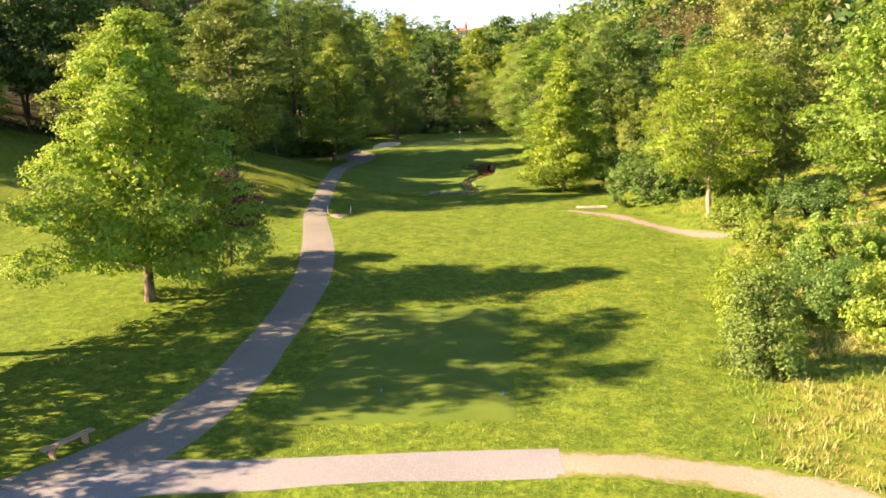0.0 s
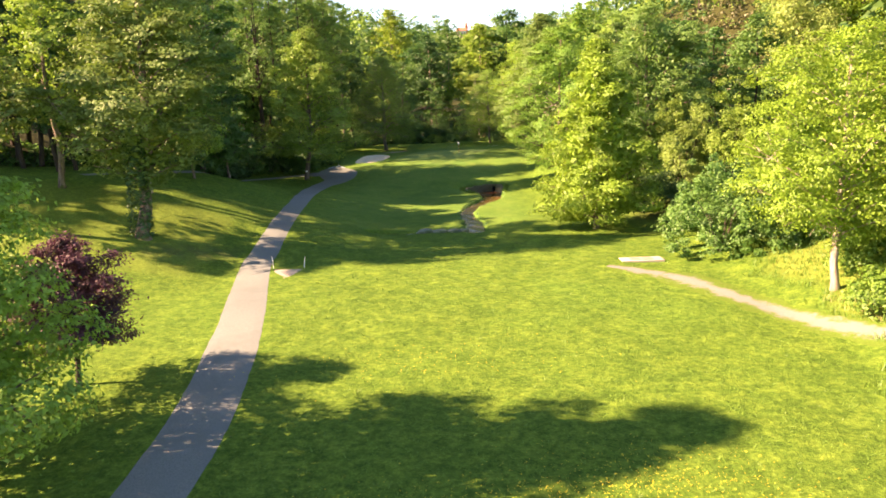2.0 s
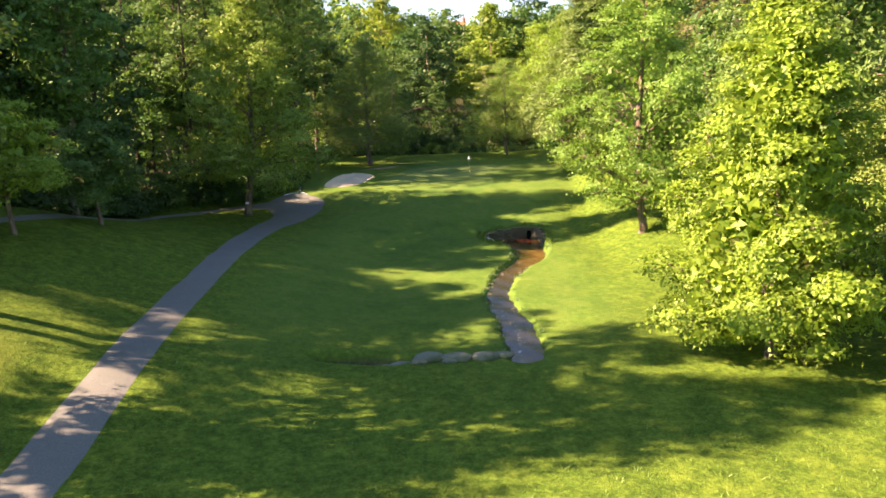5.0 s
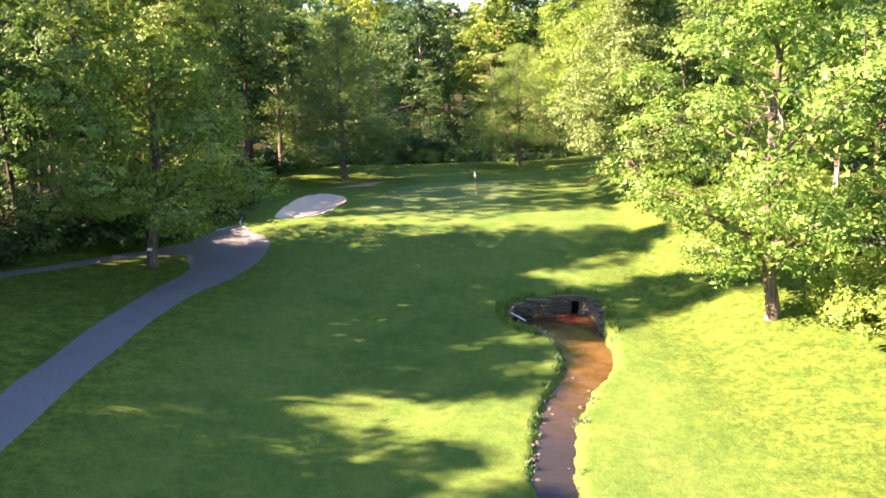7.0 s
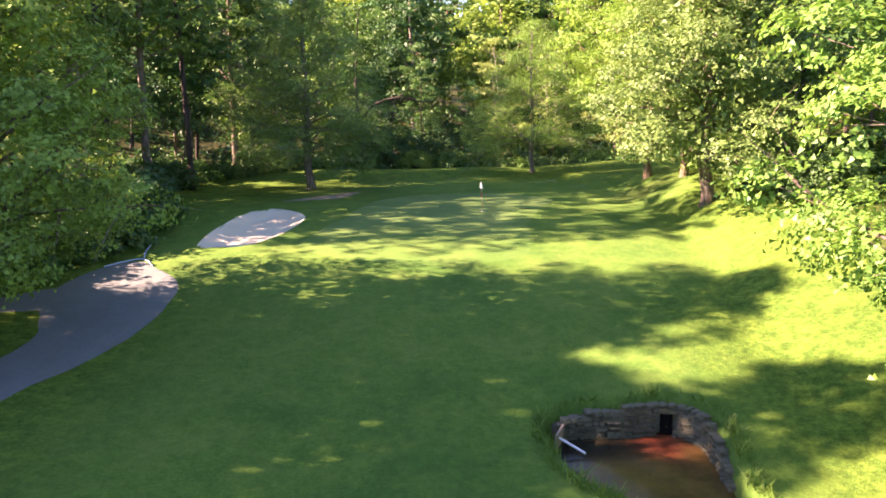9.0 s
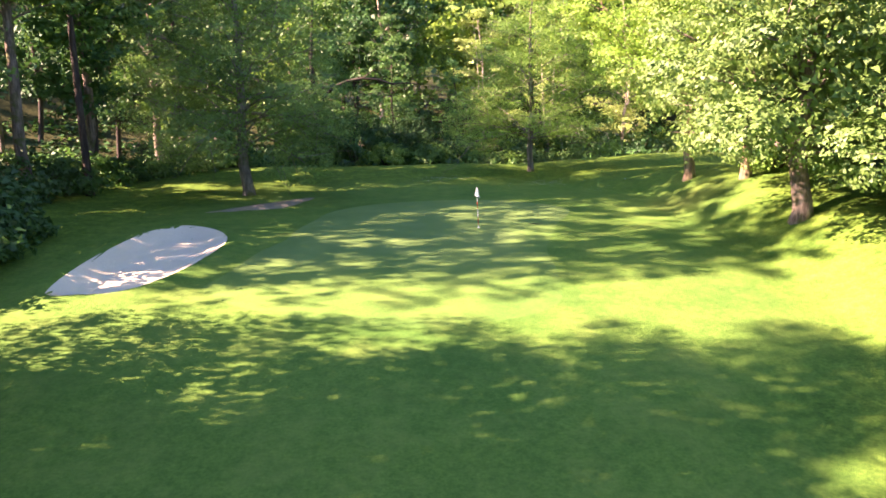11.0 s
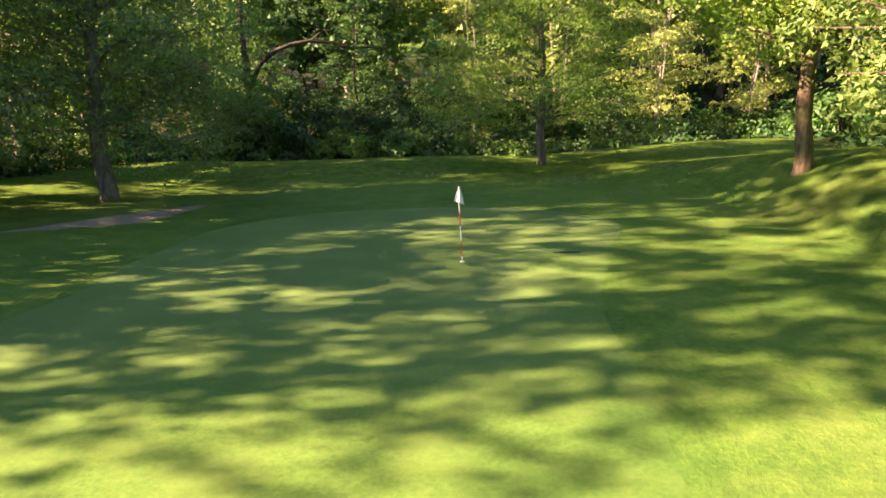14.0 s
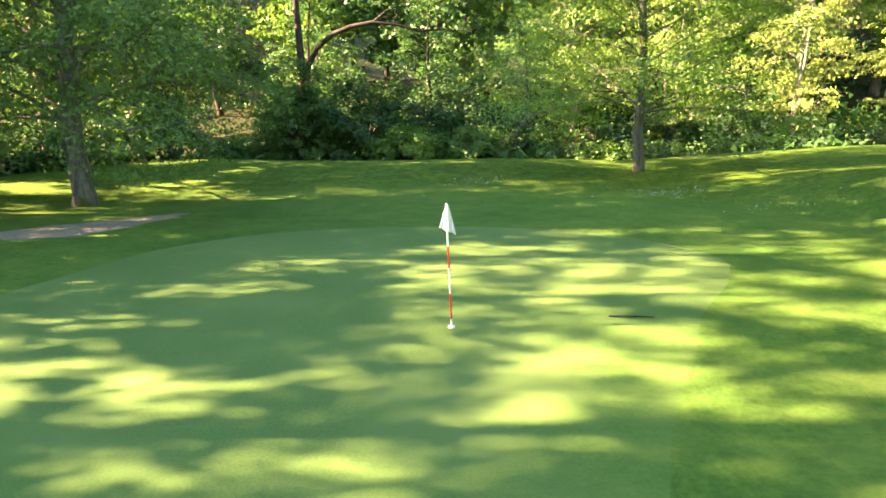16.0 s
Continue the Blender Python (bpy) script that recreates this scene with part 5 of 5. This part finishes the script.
def build_stakes():
    for x, y, lean in ((-13.1, 89.5, -3), (-10.6, 89.7, 8)):
        root = thing("marker_stake", "thin white marker stake beside sand patch", "stake", "stakes by the sand patch")
        root.location = (x, y, gz(x, y))
        s = Shape()
        tube(s, [(0, 0, -0.1), (0, 0, 0.45), (0, 0, 0.95)], [0.028, 0.026, 0.02], 8)
        p = part("stake", s.mesh("stake", WHITE, True), root)
        p.rotation_euler = (0, radians(lean), 0)
    for x, y in ((-2.6, 36.5), (3.1, 35.6)):
        root = thing("tee_marker", "small rounded tee marker on the mown tee", "marker", "tee markers")
        root.location = (x, y, gz(x, y) + 0.05)
        s = Shape()
        tube(s, [(0, 0, 0.0), (0, 0, 0.06), (0, 0, 0.12), (0, 0, 0.15)], [0.04, 0.05, 0.04, 0.012], 12)
        part("cap", s.mesh("cap", BLUE, True), root)


build_stakes()


def build_culvert():
    """The stone wall round the head of the stream, with the square mouth of a drain."""
    face = spline([(4.2, 139.15), (5.3, 139.4), (6.4, 139.3), (7.6, 139.5), (8.5, 139.4), (9.08, 138.6), (9.22, 137.6), (9.15, 136.4), (9.02, 135.4)], 0.25)
    way = unit(np.gradient(face, axis=0))
    out = np.stack([-way[:, 1], way[:, 0]], 1)
    run = np.r_[0, np.cumsum(np.linalg.norm(np.diff(face, axis=0), axis=1))]
    mouth = run[np.argmin(np.hypot(face[:, 0] - 8.2, face[:, 1] - 139.5))]
    foot = WATER_Z - 0.4

    def at(s):
        return [np.interp(s, run, c) for c in (face[:, 0], face[:, 1], out[:, 0], out[:, 1])]

    def crest(s):
        x, y, ox, oy = at(s)
        worn = max(0.0, (s / run[-1] - 0.62) / 0.38)
        return float(lie(x + ox * 0.5, y + oy * 0.5)) + 0.05 - 0.5 * worn

    root = thing("culvert_wall", "curved old stone wall with a drain mouth", "wall")
    # rubble core behind the facing stones, left open at the mouth
    for name, s0, s1, low in (("wall_core", 0.0, mouth - 0.2, None), ("wall_core", mouth + 0.2, run[-1], None), ("wall_core", mouth - 0.2, mouth + 0.2, -2.72)):
        n = max(2, int((s1 - s0) / 0.3) + 1)
        s = Shape()
        rows = []
        for k in np.linspace(s0, s1, n):
            x, y, ox, oy = at(k)
            z0, z1 = (foot if low is None else low), crest(k) - 0.10
            rows.append([(x + ox * 0.14, y + oy * 0.14, z0), (x + ox * 0.2, y + oy * 0.2, z1), (x + ox * 0.5, y + oy * 0.5, z1 - 0.2), (x + ox * 0.5, y + oy * 0.5, z0)])
        i = np.arange(n * 4).reshape(n, 4)
        quads = [(i[a, b], i[a + 1, b], i[a + 1, (b + 1) % 4], i[a, (b + 1) % 4]) for a in range(n - 1) for b in range(4)]
        s.add(rows, quads + [tuple(i[0]), tuple(i[-1][::-1])])
        part(name, s.mesh(name, STONE), root)
    # the drain behind the mouth, its inner shade painted near black
    x, y, ox, oy = at(mouth)
    m = Matrix.Translation((x, y, -3.09)) @ Matrix.Rotation(math.atan2(oy, ox) - math.pi / 2, 4, "Z")
    s = Shape()
    v = [m @ Vector(p) for p in ((-0.2, 0.0, -0.38), (0.2, 0.0, -0.38), (0.2, 0.0, 0.36), (-0.2, 0.0, 0.36), (-0.2, 0.42, -0.38), (0.2, 0.42, -0.38), (0.2, 0.42, 0.36), (-0.2, 0.42, 0.36))]
    s.add(v, [(0, 1, 5, 4), (1, 2, 6, 5), (2, 3, 7, 6), (3, 0, 4, 7), (4, 5, 6, 7)])
    part("drain", s.mesh("drain", BLACK), root, "dark square drain mouth")
    # facing stones
    rng = np.random.default_rng(3)
    meshes = []
    for k in range(8):
        bm = bmesh.new()
        bmesh.ops.create_cube(bm, size=1.0)
        bmesh.ops.bevel(bm, geom=bm.edges[:], offset=0.12, segments=1, affect="EDGES")
        for vert in bm.verts:
            vert.co += Vector(rng.normal(size=3)) * 0.06
        me = bpy.data.meshes.new("stone")
        bm.to_mesh(me)
        bm.free()
        me.materials.append(STONE)
        meshes.append(me)
    z = foot
    while z < -2.1:
        h = rng.uniform(0.14, 0.19)
        s = rng.uniform(0, 0.2)
        while s < run[-1]:
            w = rng.uniform(0.18, 0.46)
            mid, zc = s + w / 2, z + h / 2
            s += w + 0.02
            if z + h > crest(mid) + 0.05 or (abs(mid - mouth) < 0.23 + w * 0.5 and -3.56 < zc < -2.70):
                continue
            x, y, ox, oy = at(mid)
            tilt = 0.10 * (zc - foot)
            ob = part("stone", meshes[rng.integers(8)], root)
            ob.matrix_basis = (Matrix.Translation((x + ox * (tilt + 0.02), y + oy * (tilt + 0.02), zc)) @ Matrix.Rotation(math.atan2(oy, ox) - math.pi / 2 + rng.normal() * 0.09, 4, "Z") @ Matrix.Rotation(rng.normal() * 0.05, 4, "Y")
                               @ Matrix.Diagonal((w, rng.uniform(0.30, 0.40), h, 1)))
        z += h + 0.015
    lintel = part("lintel", bevelled("lintel", (0.7, 0.34, 0.2), STONE, 0.04), root)
    lintel.matrix_basis = Matrix.Translation((x, y, 0)) @ Matrix.Identity(4)
    x, y, ox, oy = at(mouth)
    lintel.matrix_basis = Matrix.Translation((x + ox * 0.1, y + oy * 0.1, -2.62)) @ Matrix.Rotation(math.atan2(oy, ox) - math.pi / 2, 4, "Z")
    # a board and a pipe at the wall's end
    board = thing("sluice_board", "grey weathered board at the pool edge", "board")
    board.location = (4.15, 138.6, WATER_Z + 0.3)
    p = part("board", bevelled("board", (0.08, 1.0, 0.8), TIMBER), board)
    p.rotation_euler = (0, radians(6), radians(-24))
    pipe = thing("drain_pipe", "thin pale plastic pipe lying over the pool", "pipe")
    s = Shape()
    tube(s, [(4.1, 138.5, -3.05), (4.5, 138.2, -3.2), (4.95, 137.85, -3.38)], [0.045] * 3, 10)
    part("pipe", s.mesh("pipe", WHITE, True), pipe)


build_culvert()


def build_rocks():
    """Loose stones along the stream."""
    rng = np.random.default_rng(21)
    meshes = []
    for k in range(5):
        bm = bmesh.new()
        bmesh.ops.create_icosphere(bm, subdivisions=2, radius=0.5)
        for v in bm.verts:
            v.co *= 1 + 0.22 * noise.noise(v.co * 2.2 + Vector((k * 7.0, 0, 0)))
        me = bpy.data.meshes.new("boulder")
        bm.to_mesh(me)
        bm.free()
        me.materials.append(STONE)
        meshes.append(me)
    for i in range(46):
        px, py, w = STREAM[rng.integers(8, len(STREAM) - 4)]
        a = rng.choice((-1, -1, -1, 1))
        x, y = px + a * (w + 0.16 + rng.normal() * 0.13), py + rng.normal() * 0.4
        d = rng.uniform(0.1, 0.3)
        root = tagged(new("stream_stone", meshes[rng.integers(5)]), "rounded grey-brown stone at the water edge", "stone", "stones along the stream")
        root.matrix_basis = Matrix.Translation((x, y, max(gz(x, y), WATER_Z - 0.05) + d * 0.1)) @ Matrix.Rotation(rng.uniform(0, 6), 4, "Z") @ Matrix.Diagonal((d, d * rng.uniform(0.7, 1.2), d * 0.6, 1))


build_rocks()


def build_boulders():
    """A row of large rounded stones over the buried drain."""
    rng = np.random.default_rng(8)
    for x, y, w, h in ((-2.3, 105.1, 1.5, 0.5), (-0.9, 105.0, 1.6, 0.62), (-1.4, 104.5, 0.9, 0.4), (0.5, 105.1, 1.7, 0.5), (2.0, 105.2, 1.5, 0.52), (3.05, 105.5, 1.1, 0.42), (0.2, 104.6, 0.8, 0.3), (4.6, 106.3, 0.8, 0.4), (-3.1, 105.0, 0.8, 0.3)):
        bm = bmesh.new()
        bmesh.ops.create_icosphere(bm, subdivisions=3, radius=0.5)
        k = rng.uniform(0, 50)
        for v in bm.verts:
            v.co *= 1 + 0.25 * noise.noise(v.co * 2.0 + Vector((k, 0, 0))) + 0.06 * noise.noise(v.co * 7.0 + Vector((0, k, 0)))
        me = bpy.data.meshes.new("boulder")
        bm.to_mesh(me)
        bm.free()
        for p in me.polygons:
            p.use_smooth = True
        me.materials.append(BOULDER)
        ob = tagged(new("boulder", me), "large rounded grey boulder at the stream head", "boulder", "boulders over the drain")
        ob.matrix_basis = Matrix.Translation((x, y, gz(x, y) + h * 0.18)) @ Matrix.Rotation(rng.uniform(-0.3, 0.3), 4, "Z") @ Matrix.Diagonal((w, w * 0.62, h, 1))


build_boulders()


def build_hose():
    hose = thing("garden_hose", "pale blue hose lying beside the asphalt", "hose")
    s = Shape()
    for run in ([(-18.5, 156.0), (-17.6, 156.9), (-16.7, 157.2), (-15.8, 156.0)], [(-16.7, 157.2), (-17.1, 158.6), (-17.3, 160.1), (-17.6, 162.0)]):
        line = spline(run, 0.3)
        tube(s, np.c_[line, ground(line[:, 0], line[:, 1]) + 0.05], np.full(len(line), 0.045), 8)
    part("tube", s.mesh("tube", HOSE, True), hose)


build_hose()


def build_tree_tag():
    tag = thing("trunk_sign", "small white sign fixed to the maple trunk", "sign")
    x, y = -20.5, 146.9
    tag.location = (x + 0.1, y - 0.47, gz(x, y) + 1.35)
    part("plate", bevelled("plate", (0.34, 0.03, 0.2), WHITE, 0.006), tag)


build_tree_tag()


# ---- dead wood and the crooked limb at the back ----
def build_deadwood():
    rng = np.random.default_rng(14)
    for name, label, origin, count, reach, heading in (
        ("dead_branch", "pale bare dead branches hanging from the oak", (16.0, 130.8, 9.0), 9, 3.2, (-0.8, -0.5, -0.1)),
    ):
        s = Shape()
        for i in range(count):
            d = unit(np.array(heading) + rng.normal(size=3) * 0.5)
            p0 = np.array(origin) + (1.4, 1.6, 0.2) * np.array([1, 1, 1]) * rng.uniform(0, 0.6)
            p1 = p0 + d * reach * 0.5 + rng.normal(size=3) * 0.15
            p2 = p1 + unit(d + rng.normal(size=3) * 0.4) * reach * 0.5
            tube(s, [p0, p1, p2], [0.07, 0.04, 0.012], 5)
            for k in range(3):
                q = p1 + (p2 - p1) * rng.uniform(0, 1)
                tube(s, [q, q + unit(rng.normal(size=3) + d) * reach * 0.25], [0.02, 0.006], 4)
        root = thing(name, label, "branch")
        part("bare_limb", s.mesh("bare_limb", BARK_PALE, True), root)
    limb = thing("crooked_tree", "dark ivy-hung tree with one long crooked limb", "tree")
    s = Shape()
    z = gz(-8.4, 203.8)
    tube(s, [(-8.4, 203.8, z - 0.4), (-8.5, 203.8, z + 2.5), (-8.0, 203.6, z + 5.2), (-8.3, 203.8, z + 10), (-7.8, 204.0, z + 18)], [0.34, 0.27, 0.24, 0.18, 0.05], 9)
    tube(s, [(-8.0, 203.6, 5.2), (-6.95, 203.3, 6.9), (-5.9, 203.2, 7.7), (-4.85, 203.2, 8.1), (-3.5, 203.2, 8.33), (-2.1, 203.2, 8.22), (-0.8, 203.2, 7.8), (0.55, 203.2, 7.87), (2.1, 203.3, 7.75)], [0.19, 0.16, 0.15, 0.14, 0.13, 0.11, 0.09, 0.06, 0.02], 7)
    tube(s, [(-3.5, 203.2, 8.33), (-2.6, 203.0, 9.0), (-1.4, 203.0, 9.3)], [0.07, 0.04, 0.012], 5)
    tube(s, [(-0.8, 203.2, 7.8), (0.1, 203.0, 7.3), (0.9, 203.1, 7.2)], [0.05, 0.03, 0.01], 5)
    part("trunk", s.mesh("trunk", BARK_DARK, True), limb)
    s = Shape()
    spots = np.stack([rng.uniform(-13, -4, 70), rng.uniform(202, 208, 70), rng.uniform(z + 11, z + 19, 70)], 1)
    clusters(s, spots, 1.1, 60, 0.32, rng)
    part("crown", s.mesh("crown", LEAF_GREEN), limb)


build_deadwood()


for x, y, h in ((76.0, 258.0, 13.0), (82.5, 255.0, 15.0), (96.0, 264.0, 12.0)):
    plant(make_tree("hill_pine", "dark spreading pine on the hilltop beside the house", h, 4.2, h * 0.55, "dome", LEAF_DEEP, BARK_DARK, int(x), 0.25, 14, 2600, 0.5, 0.5, core=60, flat=0.3, group="pines on the hilltop"), x, y)


# ---- far houses ----
def build_house(name, label, x, y, z, w, d, h, spire=False):
    root = thing(name, label, "house")
    root.location = (x, y, z)
    part("wall", bevelled("wall", (w, d, h), PLASTER, 0.02), root).location = (0, 0, h / 2)
    s = Shape()
    e, r = 0.5, w * 0.32
    v = [(-w / 2 - e, -d / 2 - e, h), (w / 2 + e, -d / 2 - e, h), (w / 2 + e, d / 2 + e, h), (-w / 2 - e, d / 2 + e, h), (-w / 2 - e, 0, h + r), (w / 2 + e, 0, h + r)]
    s.add(v, [(0, 1, 5, 4), (2, 3, 4, 5), (0, 3, 2, 1)])
    s.add(np.array(v)[[0, 3, 4, 1, 2, 5]], [(0, 2, 1), (3, 4, 5)])
    part("roof", s.mesh("roof", ROOF), root, "red tiled roof")
    for k in (-0.3, 0.0, 0.3):
        part("window", bevelled("window", (w * 0.12, 0.12, h * 0.25), PANE, 0.02), root).location = (k * w, -d / 2 - 0.03, h * 0.62)
    if spire:
        s = Shape()
        tube(s, [(w * 0.5, 0, 0), (w * 0.5, 0, h + r), (w * 0.5, 0, h + r * 1.6), (w * 0.5, 0, h + r * 3.2)], [1.4, 1.4, 1.3, 0.05], 8)
        part("turret", s.mesh("turret", ROOF), root, "slender pointed turret")


build_house("far_house", "distant red-roofed house with a pointed turret", 16.5, 690, gz(16.5, 690) + 4, 8, 6, 6.5, True)
build_house("hill_house", "white house with orange roof on the hilltop", 88, 262, gz(88, 262), 11, 8, 6)


# ---- grass blades ----
def blades(name, label, mat, n, area, keep, size, seed, lean=0.35, slim=0.22):
    """Upright tufts of blades over an area of the plan."""
    rng = np.random.default_rng(seed)
    x, y = rng.uniform(area[0], area[1], n), rng.uniform(area[2], area[3], n)
    # thinner towards the borders of the area
    rim = np.minimum(np.minimum(x - area[0], area[1] - x), np.minimum(y - area[2], area[3] - y))
    pick = keep(x, y) & (rng.uniform(0, 1, n) < np.clip(rim / min(5.0, (area[1] - area[0]) / 5), 0.0, 1.0) ** 0.7)
    x, y = x[pick], y[pick]
    k = len(x)
    clump = np.sin(x * 2.3 + 1.7 * np.sin(y * 1.1)) * np.sin(y * 2.9 + 1.3 * np.sin(x * 0.9)) + 0.6 * np.sin(x * 5.1 + y * 3.3)
    h = size * rng.uniform(0.5, 1.4, k) * (1 + 0.5 * clump)
    a = rng.uniform(0, 6.283, k)
    z = ground(x, y)
    base = np.stack([x, y, z - 0.02], 1)
    side = np.stack([np.cos(a), np.sin(a), 0 * a], 1) * (h * slim)[:, None]
    tip = base + np.stack([rng.normal(size=k) * lean, rng.normal(size=k) * lean, np.ones(k)], 1) * h[:, None]
    s = Shape()
    s.add(np.stack([base - side, base + side, tip], 1), np.arange(3 * k).reshape(k, 3))
    tagged(new(name, s.mesh(name, mat)), label, "grass", kind="stuff")


def path_gap(x, y):
    line = np.array([(-20.5, 21), (-12.4, 30.8), (-10.3, 37.5), (-9.9, 60.5), (-11.6, 73), (-14.6, 89), (-15.1, 101), (-16.3, 118.5)])
    return np.abs(x - np.interp(y, line[:, 1], line[:, 0]))


def clear_of_paths(x, y):
    cross = (np.abs(y - np.interp(x, (-12, 5, 8, 11, 13.6, 17), (28.6, 28.9, 28.4, 27.5, 25.9, 22.5))) < 1.45) & (x < 17)
    track = np.hypot(x - np.interp(y, (61, 66.8, 76, 82, 86.6), (34, 24.6, 20.6, 18.4, 14.2)), 0) < 0.7
    slab = (x > 15.3) & (x < 19.1) & (y > 87.9) & (y < 89.8)
    sand = (x > -13.3) & (x < -10.2) & (y > 85.2) & (y < 89.8)
    tee = (x > -6.2) & (x < 4.2) & (y > 33) & (y < 50.5)
    return (path_gap(x, y) > 1.9) & ~cross & ~(track & (y > 61) & (y < 87)) & ~slab & ~tee & ~sand & (inside(BUNKER, x, y) > 0.1)


blades("rough_grass", "clumpy green rough grass on the fairway", BLADE, 100000, (-11, 24, 20, 108), lambda x, y: clear_of_paths(x, y), 0.085, 91, 0.9, 0.16)
blades("bank_grass", "clumpy grass beside the path", BLADE, 70000, (-34, -7, 20, 122), lambda x, y: clear_of_paths(x, y) & ((x > -17) | (y > 82) | (y < 38)), 0.085, 92, 0.9, 0.16)
def slope_rim(x, y, shift=0.0):
    """The uneven line where the lawn gives way to the rough slope."""
    return x > 12.4 + shift + 0.33 * np.clip(y - 33, 0, 34) + 0.8 * np.sin(y * 0.6) + 0.6 * np.sin(y * 1.7 + x)


blades("dry_grass", "tall dry straw-coloured grass on the slope", LEAF_DRY, 110000, (8.5, 40, 14, 74), lambda x, y: slope_rim(x, y, 1.2) & clear_of_paths(x, y) & (np.sin(x * 0.9 + y * 0.5) + np.sin(y * 0.8 - x * 0.3) > -0.2), 0.30, 93, 0.45, 0.05)
blades("tall_grass", "tall green grass on the slope", BLADE, 95000, (8.5, 40, 14, 100), lambda x, y: slope_rim(x, y) & clear_of_paths(x, y), 0.27, 94, 0.5, 0.08)
blades("stream_weeds", "pale weeds along the stream bank", LEAF_GREY, 50000, (-1, 15, 101, 137), lambda x, y: (np.abs(stream_gap(x, y) - 0.5) < 0.28) & ((x < np.interp(y, STREAM[:, 1], STREAM[:, 0])) | (np.sin(y * 2.7 + 1) > 0.5)) & (np.sin(y * 1.9) > -0.4), 0.16, 95, 0.5, 0.2)


blades("wall_grass", "overhanging grass along the culvert wall", BLADE, 30000, (-1, 15, 130, 145), lambda x, y: (np.abs(stream_gap(x, y) - 0.75) < 0.32) & (y > 133.5), 0.26, 97, 0.6, 0.08)


def flowers(name, label, mat, seed, patches, size):
    """Small flower heads scattered in soft-edged patches: x, y, reach along x, reach along y, count."""
    rng = np.random.default_rng(seed)
    xy = np.concatenate([np.array((x, y)) + rng.normal(size=(n, 2)) * (rx, ry) for x, y, rx, ry, n in patches])
    c = np.c_[xy, ground(xy[:, 0], xy[:, 1]) + rng.uniform(0.04, 0.12, len(xy))]
    s = Shape()
    leaves(s, c, unit(rng.normal(size=c.shape) * 0.35 + (0, 0, 1)), size, rng, 1.1)
    tagged(new(name, s.mesh(name, mat)), label, "flowers", kind="stuff")


flowers("buttercups", "yellow buttercups scattered over rough grass", simple("yellow_petals", (0.62, 0.50, 0.03), 0.7), 98,
        [(6.0, 52.8, 4.5, 0.9, 650), (9.0, 54.5, 2.5, 1.2, 300), (0.0, 66.0, 4.5, 1.6, 300), (11.5, 48.0, 1.5, 3.0, 200)], 0.05)
flowers("daisies", "small white daisies in the mown rough", simple("white_petals", (0.75, 0.75, 0.70), 0.7), 99,
        [(11.0, 186.9, 1.0, 0.9, 200), (13.9, 183.0, 0.9, 0.7, 80), (3.7, 190.1, 1.1, 0.7, 160)], 0.04)


def build_stick():
    stick = thing("fallen_twig", "thin dark twig lying on the green", "twig")
    s = Shape()
    z = gz(7.1, 169.8) + 0.045
    tube(s, [(6.5, 170.05, z), (6.8, 170.0, z + 0.015), (7.05, 170.05, z), (7.3, 170.0, z + 0.005)], [0.012, 0.018, 0.014, 0.006], 6)
    part("twig", s.mesh("twig", BARK_DARK, True), stick)


build_stick()
